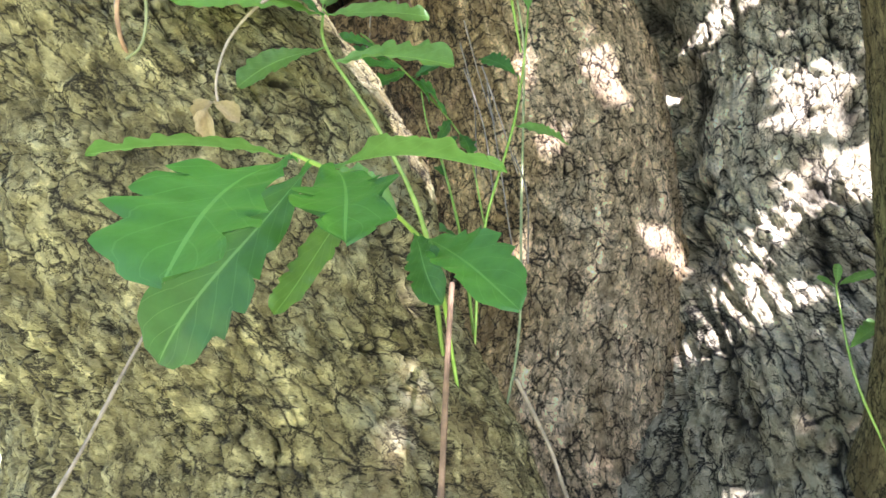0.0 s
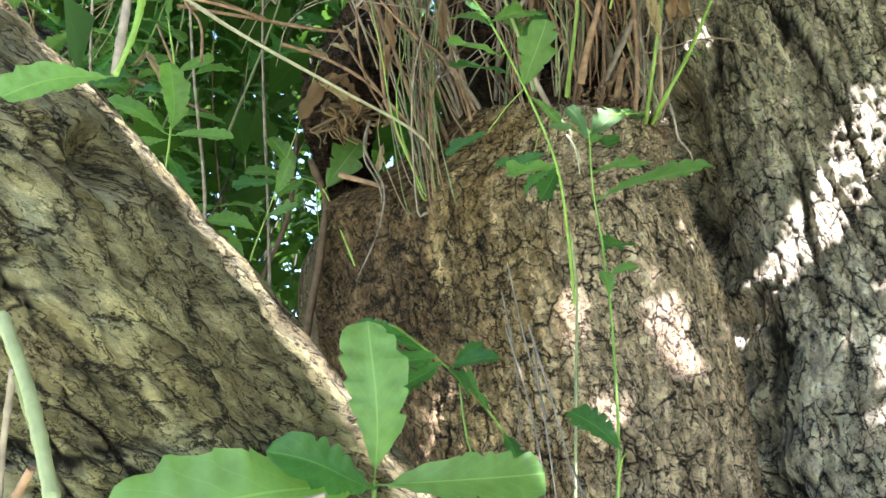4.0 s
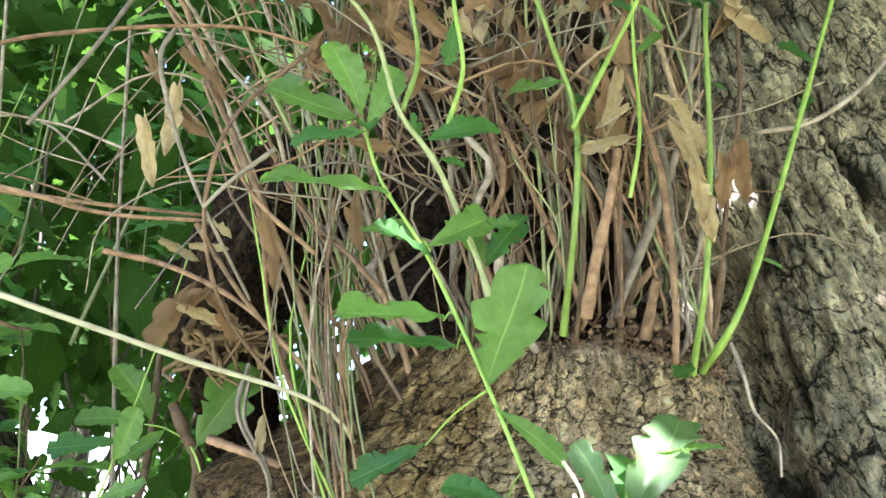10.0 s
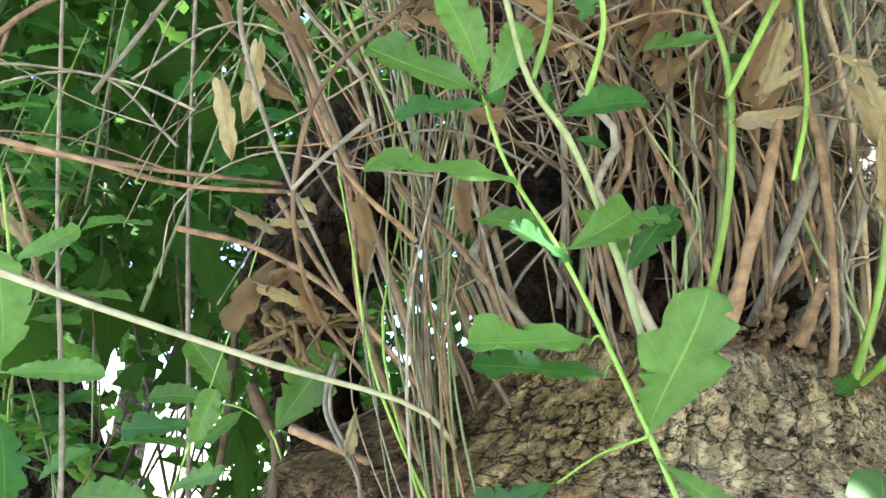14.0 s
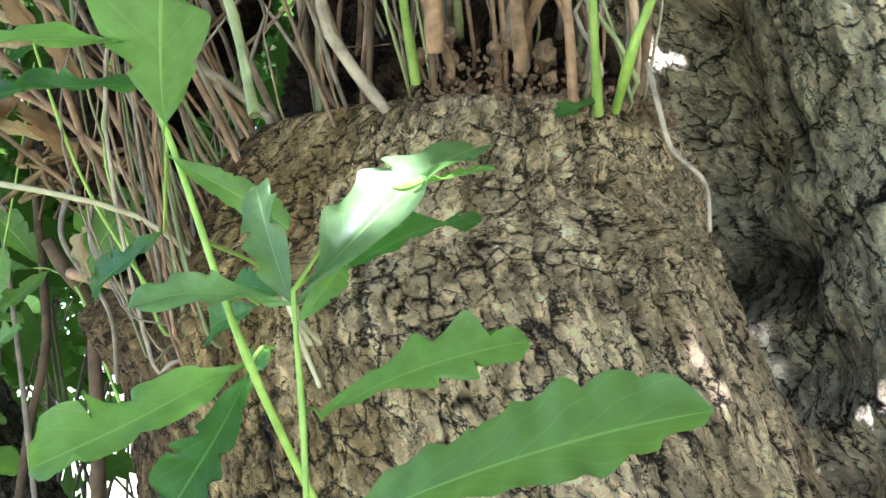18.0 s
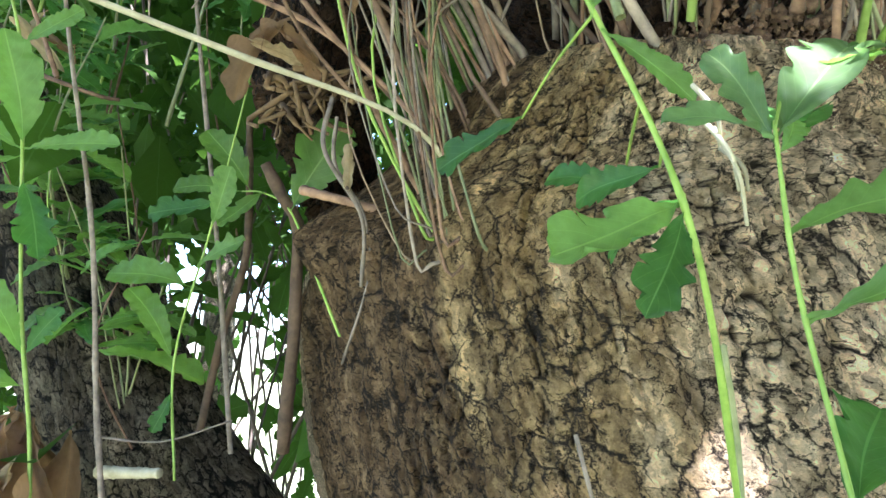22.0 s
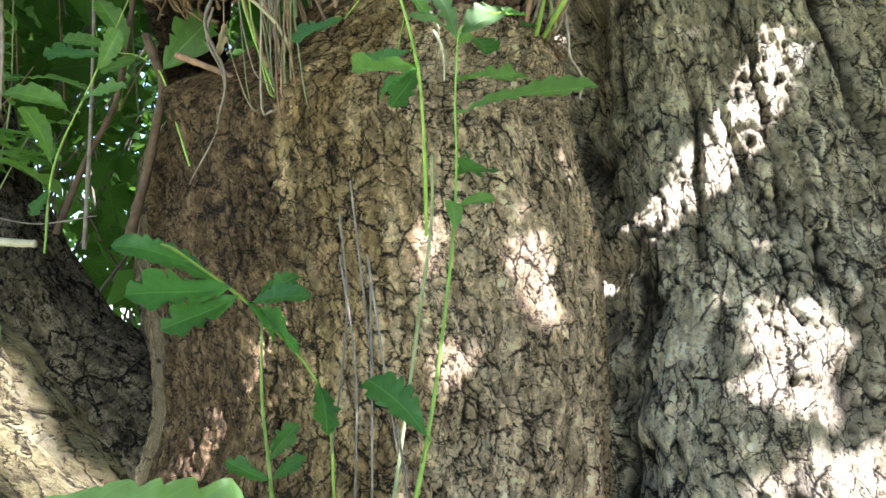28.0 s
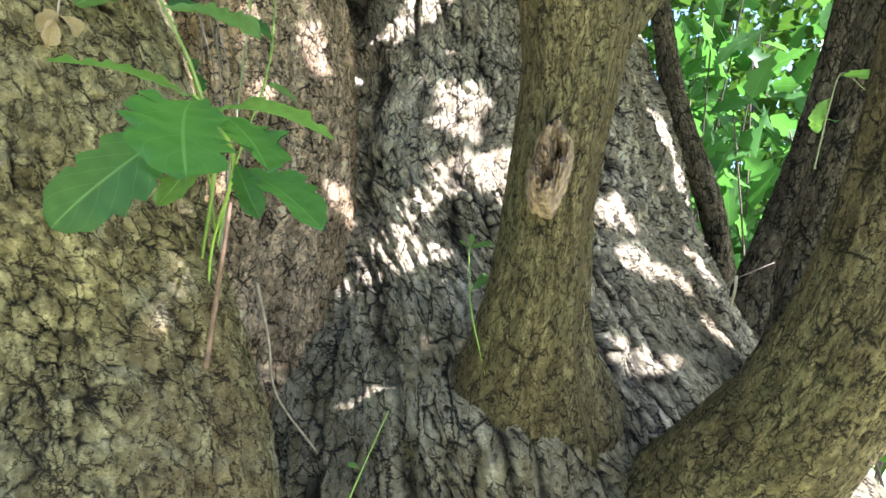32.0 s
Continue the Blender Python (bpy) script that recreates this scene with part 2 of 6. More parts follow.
# crumbling brown wood, its colour deepened for the shade between the shoots
ROT_SHADED = bark_material("rotten wood with gap shade", (0.008, 0.005, 0.004), (0.018, 0.011, 0.007), (0.05, 0.028, 0.017), (0.14, 0.083, 0.048), (0.10, 0.06, 0.035), 0.2, (0.05, 0.028, 0.016), 70.0, 0.6)


def leaf_material(name, top, vein, back_light, gloss=0.38, spread=0.25, shine=0.5):
    m, t, bsdf = material(name)
    uv = t.nodes.new("ShaderNodeUVMap").outputs[0]
    split = t.nodes.new("ShaderNodeSeparateXYZ")
    t.links.new(uv, split.inputs[0])

    def maths(op, a, b):
        n = t.nodes.new("ShaderNodeMath")
        n.operation = op
        for slot, value in enumerate((a, b)):
            if isinstance(value, bpy.types.NodeSocket):
                t.links.new(value, n.inputs[slot])
            else:
                n.inputs[slot].default_value = value
        return n.outputs[0]
    across = maths("ABSOLUTE", maths("SUBTRACT", split.outputs[0], 0.5), 0.0)
    rib = maths("LESS_THAN", across, 0.016)
    side = maths("FRACT", maths("MULTIPLY", maths("SUBTRACT", split.outputs[1], maths("MULTIPLY", across, 0.55)), 8.0), 0.0)
    side = maths("LESS_THAN", maths("ABSOLUTE", maths("SUBTRACT", side, 0.5), 0.0), 0.030)
    veins = maths("MAXIMUM", rib, maths("MULTIPLY", side, 0.32))
    coord = t.nodes.new("ShaderNodeTexCoord").outputs["Object"]
    info = t.nodes.new("ShaderNodeObjectInfo")
    mottled = noise_node(t, coord, 9.0, 4, 0.6)
    col = mix(t, top, tuple(c * 0.62 for c in top), ramp(t, mottled, [(0.35, (0, 0, 0)), (0.7, (1, 1, 1))]))
    hue = node(t, "ShaderNodeHueSaturation")
    lift = t.nodes.new("ShaderNodeMapRange")
    lift.inputs[3].default_value, lift.inputs[4].default_value = 1 - spread, 1 + spread
    t.links.new(info.outputs["Random"], lift.inputs[0])
    t.links.new(lift.outputs[0], hue.inputs["Value"])
    t.links.new(col, hue.inputs["Color"])
    col = mix(t, hue.outputs[0], vein, veins)
    t.links.new(col, bsdf.inputs["Base Color"])
    bsdf.inputs["Roughness"].default_value = gloss
    bsdf.inputs["Specular IOR Level"].default_value = shine
    b = node(t, "ShaderNodeBump", Strength=0.35, Distance=0.002)
    t.links.new(maths("ADD", veins, mottled), b.inputs["Height"])
    t.links.new(b.outputs[0], bsdf.inputs["Normal"])
    glow = node(t, "ShaderNodeBsdfTranslucent")
    t.links.new(mix(t, col, back_light, 0.65), glow.inputs["Color"])
    join = node(t, "ShaderNodeMixShader", Fac=0.48)
    t.links.new(bsdf.outputs[0], join.inputs[1])
    t.links.new(glow.outputs[0], join.inputs[2])
    t.links.new(join.outputs[0], t.nodes["Material Output"].inputs["Surface"])
    return m


LEAF = leaf_material("green leaf", (0.14, 0.255, 0.07), (0.25, 0.41, 0.11), (0.31, 0.60, 0.07), 0.42, 0.25, 0.35)
LEAF_DARK = leaf_material("deep green leaf", (0.065, 0.165, 0.042), (0.14, 0.28, 0.08), (0.14, 0.38, 0.05), 0.38, 0.25, 0.32)
LEAF_GLOSS = leaf_material("glossy pale leaf", (0.14, 0.23, 0.09), (0.24, 0.36, 0.14), (0.24, 0.46, 0.10), 0.42)
# leaf green darkened to carry the shade of the foliage behind
LEAF_FAR = leaf_material("shade-darkened background leaf", (0.040, 0.088, 0.015), (0.06, 0.115, 0.03), (0.088, 0.195, 0.02), 0.7, 0.3, 0.12)
LEAF_DRY = leaf_material("dry brown leaf", (0.31, 0.195, 0.115), (0.25, 0.145, 0.075), (0.38, 0.22, 0.10), 0.75, 0.35)
LEAF_PALE = leaf_material("pale dry leaf", (0.56, 0.44, 0.27), (0.40, 0.30, 0.18), (0.55, 0.4, 0.22), 0.75, 0.25)


def stem_material(name, dark, light, gloss=0.7, scale=60):
    m, t, bsdf = material(name)
    coord = t.nodes.new("ShaderNodeTexCoord").outputs["Object"]
    info = t.nodes.new("ShaderNodeObjectInfo")
    n = noise_node(t, coord, scale, 5, 0.65)
    col = ramp(t, n, [(0.3, dark), (0.7, light)])
    lift = t.nodes.new("ShaderNodeMapRange")
    lift.inputs[3].default_value, lift.inputs[4].default_value = 0.62, 1.3
    t.links.new(info.outputs["Random"], lift.inputs[0])
    hue = node(t, "ShaderNodeHueSaturation")
    t.links.new(lift.outputs[0], hue.inputs["Value"])
    t.links.new(col, hue.inputs["Color"])
    t.links.new(hue.outputs[0], bsdf.inputs["Base Color"])
    bsdf.inputs["Roughness"].default_value = gloss
    b = node(t, "ShaderNodeBump", Strength=0.4, Distance=0.0015)
    t.links.new(noise_node(t, coord, scale * 5, 4, 0.6), b.inputs["Height"])
    t.links.new(b.outputs[0], bsdf.inputs["Normal"])
    return m


STEM_GREEN = stem_material("green stem", (0.14, 0.235, 0.030), (0.28, 0.39, 0.075), 0.5)
STEM_OLIVE = stem_material("olive stem", (0.13, 0.15, 0.06), (0.26, 0.27, 0.13), 0.55)
STEM_BROWN = stem_material("brown dry stem", (0.080, 0.043, 0.026), (0.32, 0.188, 0.112), 0.8)
STEM_TAN = stem_material("tan dry stem", (0.13, 0.084, 0.055), (0.39, 0.28, 0.185), 0.8)
STEM_GREY = stem_material("grey dry stem", (0.10, 0.078, 0.063), (0.35, 0.28, 0.222), 0.8)
STEM_CREAM = stem_material("cream cane", (0.33, 0.29, 0.19), (0.55, 0.5, 0.36), 0.65)
STEM_VINE = stem_material("brown vine", (0.06, 0.036, 0.024), (0.20, 0.125, 0.08), 0.85, 40)
STEM_OCHRE = stem_material("crumbled ochre root", (0.06, 0.034, 0.018), (0.26, 0.165, 0.08), 0.9)
STEM_DARK = stem_material("dark twig", (0.05, 0.04, 0.03), (0.13, 0.1, 0.075), 0.85)


def plain_material(name, dark, light, scale, rough=0.9):
    m, t, bsdf = material(name)
    coord = t.nodes.new("ShaderNodeTexCoord").outputs["Object"]
    t.links.new(ramp(t, noise_node(t, coord, scale, 6, 0.65), [(0.3, dark), (0.7, light)]), bsdf.inputs["Base Color"])
    bsdf.inputs["Roughness"].default_value = rough
    b = node(t, "ShaderNodeBump", Strength=0.5, Distance=0.02)
    t.links.new(noise_node(t, coord, scale * 6, 5, 0.6), b.inputs["Height"])
    t.links.new(b.outputs[0], bsdf.inputs["Normal"])
    return m


GRASS = plain_material("dry meadow", (0.22, 0.26, 0.11), (0.42, 0.43, 0.24), 1.4)
BURR = plain_material("crumbled burr bark", (0.040, 0.022, 0.014), (0.30, 0.185, 0.112), 160)
WOUND = plain_material("rotten wood", (0.045, 0.026, 0.017), (0.52, 0.37, 0.24), 85)


# ---- mesh helpers ----
def mesh_object(name, verts, faces, mat, parent=None, label="", uv=None, attributes=None, flat=False):
    me = bpy.data.meshes.new(name)
    if isinstance(verts, np.ndarray):
        me.vertices.add(len(verts))
        me.vertices.foreach_set("co", verts.astype(np.float32).ravel())
        faces = np.asarray(faces, dtype=np.int32)
        me.loops.add(faces.size)
        me.polygons.add(len(faces))
        me.loops.foreach_set("vertex_index", faces.ravel())
        me.polygons.foreach_set("loop_start", np.arange(0, faces.size, faces.shape[1], dtype=np.int32))
        me.update(calc_edges=True)
    else:
        me.from_pydata(verts, [], faces)
    if uv is not None:
        layer = me.uv_layers.new(name="UVMap")
        index = np.zeros(len(me.loops), dtype=np.int32)
        me.loops.foreach_get("vertex_index", index)
        layer.data.foreach_set("uv", np.asarray(uv, dtype=np.float32)[index].ravel())
    for key, value in (attributes or {}).items():
        if key == "flow":
            me.attributes.new(key, "FLOAT_VECTOR", "POINT").data.foreach_set("vector", value.astype(np.float32).ravel())
        else:
            me.attributes.new(key, "FLOAT", "POINT").data.foreach_set("value", value.astype(np.float32).ravel())
    if not flat:
        me.polygons.foreach_set("use_smooth", np.ones(len(me.polygons), dtype=bool))
    me.materials.append(mat)
    ob = new(name, me)
    ob.parent = parent
    if label:
        ob["label"] = label
    return ob


def spline(points, count):
    """Even samples of a smooth line through the points (rows of any width)."""
    p = np.array(points, dtype=float)
    p = np.vstack([2 * p[0] - p[1], p, 2 * p[-1] - p[-2]])
    s = np.linspace(0, len(p) - 3 - 1e-9, count)
    i = s.astype(int)
    f = (s - i)[:, None]
    a, b, c, d = p[i], p[i + 1], p[i + 2], p[i + 3]
    return 0.5 * (2 * b + (c - a) * f + (2 * a - 5 * b + 4 * c - d) * f * f + (3 * b - a - 3 * c + d) * f ** 3)


def grid_faces(rows, columns, closed=True):
    r, c = np.meshgrid(np.arange(rows - 1), np.arange(columns if closed else columns - 1), indexing="ij")
    n = (c + 1) % columns
    return np.stack([r * columns + c, r * columns + n, (r + 1) * columns + n, (r + 1) * columns + c], -1).reshape(-1, 4)


def frames(centre):
    """Two unit vectors across a line of points."""
    way = np.gradient(centre, axis=0)
    way /= np.linalg.norm(way, axis=1)[:, None] + 1e-12
    side = np.array([1.0, 0, 0]) if abs(way[0][0]) < 0.85 else np.array([0, 1.0, 0])
    out = []
    for w in way:
        side = side - w * (side @ w)
        side = side / np.linalg.norm(side)
        out.append(side)
    one = np.array(out)
    return one, np.cross(way, one)


def tube_mesh(points, r0, r1, sides=6, count=14, knots=0.0, seed=0):
    """Vertices and faces of a tapered tube; knots: swelling at the buds."""
    c = spline(points, count)
    one, two = frames(c)
    s = np.linspace(0, 1, count)
    r = r0 + (r1 - r0) * s
    if knots:
        r = r * (1 + knots * (hash01(np.arange(count), seed + 0.0, 0.0, 5) > 0.72))
    a = np.linspace(0, 2 * np.pi, sides, endpoint=False)
    v = c[:, None] + r[:, None, None] * (np.cos(a)[None, :, None] * one[:, None] + np.sin(a)[None, :, None] * two[:, None])
    v = np.vstack([v.reshape(-1, 3), c[-1] + (c[-1] - c[-2]) * 0.1])
    f = grid_faces(count, sides)
    last = len(v) - 1
    cap = np.array([[(count - 1) * sides + k, (count - 1) * sides + (k + 1) % sides, last, last] for k in range(sides)])
    return v, f, cap


def tube(name, points, r0, r1, mat, parent=None, label="", sides=6, count=14, knots=0.0, seed=0, twigs=()):
    """One stem as a mesh; twigs are further tubes (points, r0, r1) joined to it."""
    verts, faces, base = [], [], 0
    for p, a, b in ((points, r0, r1), *twigs):
        v, f, cap = tube_mesh(p, a, b, sides, count, knots, seed)
        verts.append(v)
        faces += [tuple(q) for q in (f + base).tolist()] + [tuple(q[:3]) for q in (cap + base).tolist()]
        base += len(v)
    return mesh_object(name, np.vstack(verts).tolist(), faces, mat, parent, label)


def angles(front, span, fine, coarse):
    """Angles round a limb, close on the side that faces front and wide behind."""
    a = np.linspace(front - span, front + span, fine)
    b = np.linspace(front + span, front - span + 2 * np.pi, coarse + 2)[1:-1]
    return np.concatenate([a, b])


def limb(name, nodes, mat, parent, label, bark, level=False, phi=0.0, front=-math.pi / 2, span=1.9, fine=400, coarse=40, rows=320, seed=1, lumps=(), shown=None):
    """A trunk or branch. nodes: x, y, z and two half widths; bark: cell width, cell height, depth of the furrows.
    level: sections lie flat and turn by phi. shown: the heights between which the rows lie close. lumps: x, y, z, radius, height of swellings and hollows."""
    n = spline(nodes, 3000)
    step = np.linalg.norm(np.diff(n[:, :3], axis=0), axis=1)
    if shown:
        step = step * np.where((n[1:, 2] > shown[0]) & (n[1:, 2] < shown[1]), 1.0, 0.15)
    run = np.concatenate([[0], np.cumsum(step)])
    n = np.stack([np.interp(np.linspace(0, run[-1], rows), run, n[:, k]) for k in range(5)], 1)
    c, ra, rb = n[:, :3], n[:, 3], n[:, 4]
    th = angles(front, span, fine, coarse)
    if level:
        one = np.tile([math.cos(phi), math.sin(phi), 0.0], (rows, 1))
        two = np.tile([-math.sin(phi), math.cos(phi), 0.0], (rows, 1))
    else:
        one, two = frames(c)
    out = ra[:, None, None] * np.cos(th)[None, :, None] * one[:, None] + rb[:, None, None] * np.sin(th)[None, :, None] * two[:, None]
    size = np.linalg.norm(out, axis=2)
    p = c[:, None] + out
    unit = out / size[..., None]
    length = np.concatenate([[0], np.cumsum(np.linalg.norm(np.diff(c, axis=0), axis=1))])
    mean = float(np.mean(ra + rb) / 2)
    u = th[None, :] * mean * np.ones((rows, 1))
    v = length[:, None] * np.ones((1, len(th)))
    wide = vnoise(p[..., 0] * 4.5, p[..., 1] * 4.5, p[..., 2] * 2.5, seed)
    cw, ch, depth = bark[:3]
    torn = bark[3] if len(bark) > 3 else 1.0
    nought = u * 0

    def n2(su, sv, k):
        return vnoise(u / su, v / sv, nought + 0.37 * k, seed + k)
    bend_u = 0.30 * n2(cw * 2.4, ch * 2.4, 3) + 0.20 * n2(cw * 0.6, ch * 0.5, 4) + 0.12 * n2(cw * 0.25, ch * 0.2, 5)
    bend_v = 0.25 * n2(cw * 2.0, ch * 2.0, 6) + 0.22 * n2(cw * 0.55, ch * 0.5, 7) + 0.12 * n2(cw * 0.23, ch * 0.2, 8)
    uu, vv = u / cw + bend_u, v / ch + bend_v
    f1, f2, tone, tilt = cells(uu, vv, seed)
    g1, g2, small, lean = cells(uu * 2.2 + 7.7 + 0.4 * bend_v, vv * 2.0 + 3.1, seed + 2)
    strong = 0.30 + 0.70 * smooth(-0.35, 0.45, n2(cw * 2.6, ch * 1.9, 12))
    gape = 0.17 + 0.10 * n2(cw * 2.1, ch * 2.4, 11)
    plate = 1 - (1 - smooth(0.0, 1.0, (f2 - f1) / gape)) * strong
    crack = 1 - (1 - smooth(0.0, 0.15, g2 - g1)) * (0.25 + 0.75 * smooth(-0.3, 0.5, n2(cw * 1.1, ch * 0.9, 14)))
    rift = np.abs(vnoise(u / (cw * 1.15) + 0.7 * bend_u, v / (ch * 3.2) + 0.2 * bend_v, nought, seed + 13))
    rift = 1 - torn * (1 - smooth(0.0, 0.13, rift)) * smooth(-0.3, 0.4, n2(cw * 3.1, ch * 2.7, 15))
    shelf = 2.6 * (vnoise(uu * 0.8, vv * 0.9, nought, seed + 16) + 0.5 * vnoise(uu * 1.9, vv * 2.1, nought, seed + 17)) + 9
    shelf = (np.floor(shelf) + smooth(0.0, 0.22, shelf - np.floor(shelf)) - 9) / 2.6
    ridge = n2(cw * 1.6, ch * 5.5, 18)
    grooves = bark[4] if len(bark) > 4 else 0.0
    crease = smooth(0.0, 0.30, np.abs(vnoise(u / (cw * 1.7) + 0.5 * bend_u, v / (ch * 4.2) + 0.25 * bend_v, nought, seed + 21))) - 1
    crease = grooves * crease * (0.35 + 0.65 * smooth(-0.4, 0.3, n2(cw * 2.4, ch * 1.3, 22)))
    flake = n2(0.011, 0.017, 9) + 0.6 * n2(0.0052, 0.008, 10) + 0.35 * vnoise(p[..., 0] * 260, p[..., 1] * 260, p[..., 2] * 200, seed + 19)
    h = depth * (0.95 * (plate - 1) + 0.25 * (crack - 1) + 1.0 * (rift - 1) + 0.25 * tilt + 0.25 * tone + 0.18 * shelf + 0.85 * torn * ridge + 0.32 * flake + 1.25 * crease + 0.25)
    h = h + 0.010 * wide
    for lx, ly, lz, radius, rise in lumps:
        d2 = ((p - np.array([lx, ly, lz])) ** 2).sum(-1)
        h = h + rise * np.exp(-d2 / (radius * radius))
    p = p + unit * h[..., None]
    flow = np.stack([u, v, nought + 0.31 * seed], -1)
    shut = c[-1] + 0.02 * (p[-1] - c[-1]) + 0.5 * ra[-1] * (c[-1] - c[-2]) / np.linalg.norm(c[-1] - c[-2])
    p, flow = np.concatenate([p, shut[None]]), np.concatenate([flow, flow[-1:]])
    plate, rift, crack, crease, tone, small, shelf = (np.concatenate([k, k[-1:]]) for k in (plate, rift, crack, crease, tone, small, shelf))
    faces = grid_faces(rows + 1, len(th))
    ob = mesh_object(name, p.reshape(-1, 3), faces, mat, parent, label,
                     attributes={"plate": np.minimum(plate, rift) * (0.65 + 0.35 * crack) * (1 + 0.65 * crease), "tone": 0.35 * tone + 0.3 * small + 0.35 * (0.5 + 0.5 * shelf), "flow": flow})
    return ob


def surface(nodes, phi, angle, z):
    """A point of a level limb at a height, and the way out from it."""
    n = np.array(nodes, dtype=float)
    x, y, a, b = (float(np.interp(z, n[:, 2], n[:, k])) for k in (0, 1, 3, 4))
    u, w = a * math.cos(angle), b * math.sin(angle)
    out = Vector((math.cos(phi) * u - math.sin(phi) * w, math.sin(phi) * u + math.cos(phi) * w, 0))
    return Vector((x, y, z)) + out, out.normalized()


def leaf_mesh(name, mat, rows, lobes, deep, fold, droop, wave, wide=0.30, curl=0.0, seed=0):
    """A leaf 1 long along y, its face to z: a wedge-shaped foot, the widest part past the middle, uneven teeth or lobes."""
    verts, uv, faces = [], [], []
    across = (-1, -0.80, -0.52, -0.25, 0, 0.25, 0.52, 0.80, 1)
    for i in range(rows + 1):
        s = i / rows
        u = max(0.0, (s - 0.07) / 0.93)
        body = (u ** 0.85 * (1 - u) ** 0.48 * 1.62) * (0.80 + 0.25 * u) if s > 0.07 else 0
        for a in across:
            flip = 1.7 if a > 0 else 0.0
            phase = lobes * (s + 0.035 * math.sin(8 * s + 1.3 * seed + flip)) + 0.13 * seed + 0.37 * (a > 0)
            step = phase - math.floor(phase)
            tooth = (step / 0.68) ** 0.8 if step < 0.68 else 1 - ((step - 0.68) / 0.32) ** 1.5
            notch = deep * (1.0 + 0.7 * math.sin(2.7 * math.floor(phase) + seed + flip))
            edge = 1 - 1.5 * max(0.02, notch) * (1 - tooth) * min(1, max(0, (s - 0.18) * 4)) * (1 if s < 0.95 else 0.4)
            uneven = 1 + 0.13 * math.sin(4.1 * s + 2 * seed + 1.2 * flip) + 0.05 * math.sin(13 * s + seed + flip)
            far = abs(a)
            w = 0.003 if i == rows else max(0.006, wide * body * uneven * (1 - (1 - edge) * far ** 3))
            x = a * w
            ripple = wave * (math.sin(8.5 * s + 2.2 * a + seed) + 0.6 * math.sin(17 * s + 3.1 * seed + flip)) * far * far
            z = fold * abs(x) - droop * s * s + ripple + curl * x * x * 14 + 0.010 * math.sin(2 * math.pi * lobes * s) * far - 0.05 * math.sin(6.0 * s + seed) * droop
            side_bend = 0.07 * math.sin(2.5 * s + seed)
            verts.append((x + side_bend * s, s * (1 - 0.1 * abs(droop)) + 0.16 * abs(x) * tooth, z))
            uv.append((0.5 + 0.5 * a, s))
    k = len(across)
    for i in range(rows):
        for j in range(k - 1):
            faces.append((i * k + j, i * k + j + 1, (i + 1) * k + j + 1, (i + 1) * k + j))
    me = bpy.data.meshes.new(name)
    me.from_pydata(verts, [], faces)
    layer = me.uv_layers.new(name="UVMap")
    for loop in me.loops:
        layer.data[loop.index].uv = uv[loop.vertex_index]
    me.polygons.foreach_set("use_smooth", np.ones(len(me.polygons), dtype=bool))
    me.materials.append(mat)
    return me


LEAVES = [leaf_mesh("leaf", LEAF, 40, 8.0, 0.11, 0.22, 0.18, 0.012, 0.27, 0, 1), leaf_mesh("leaf", LEAF, 40, 7.0, 0.13, 0.35, 0.25, 0.018, 0.32, 0, 2),
          leaf_mesh("leaf", LEAF, 40, 9.0, 0.09, 0.30, 0.14, 0.014, 0.20, 0, 3), leaf_mesh("leaf", LEAF, 40, 4.2, 0.34, 0.28, 0.26, 0.030, 0.33, 0, 4)]
LEAVES_DARK = [leaf_mesh("leaf", LEAF_DARK, 40, 4.5, 0.32, 0.25, 0.26, 0.030, 0.31, 0, 5), leaf_mesh("leaf", LEAF_DARK, 40, 6.5, 0.15, 0.35, 0.32, 0.016, 0.30, 0, 6)]
LEAVES_BROAD = [leaf_mesh("leaf", LEAF, 40, 4.6, 0.24, 0.26, 0.22, 0.030, 0.42, 0, 12), leaf_mesh("leaf", LEAF_GLOSS, 40, 3.6, 0.30, 0.35, 0.30, 0.035, 0.27, 0, 13), leaf_mesh("leaf", LEAF_DARK, 40, 6.0, 0.20, 0.20, 0.16, 0.020, 0.36, 0, 14)]
LEAVES_DRY = [leaf_mesh("dead_leaf", LEAF_DRY, 28, 4.0, 0.16, 0.6, 0.55, 0.16, 0.24, 0.9, 7), leaf_mesh("dead_leaf", LEAF_DRY, 28, 5.0, 0.14, -0.5, -0.5, 0.18, 0.25, -0.8, 8),
              leaf_mesh("dead_leaf", LEAF_PALE, 28, 4.0, 0.15, 0.7, 0.6, 0.17, 0.20, 1.0, 9),
              leaf_mesh("dead_leaf", LEAF_PALE, 28, 3.0, 0.08, 0.45, 0.55, 0.09, 0.44, 0.35, 15), leaf_mesh("dead_leaf", LEAF_DRY, 28, 3.0, 0.06, 0.35, 0.35, 0.05, 0.34, 0.5, 18)]


def leaf_matrix(base, tip, face):
    y = Vector(tip) - Vector(base)
    size = y.length
    y.normalize()
    z = Vector(face)
    z = (z - y * z.dot(y)).normalized()
    x = y.cross(z)
    m = Matrix((x, y, z)).transposed().to_4x4() @ Matrix.Diagonal((size, size, size, 1))
    m.translation = Vector(base)
    return m


def leaf(mesh, base, tip, face, parent=None, name="leaf"):
    ob = new(name, mesh)
    ob.parent = parent
    ob.matrix_basis = leaf_matrix(base, tip, face)
    return ob


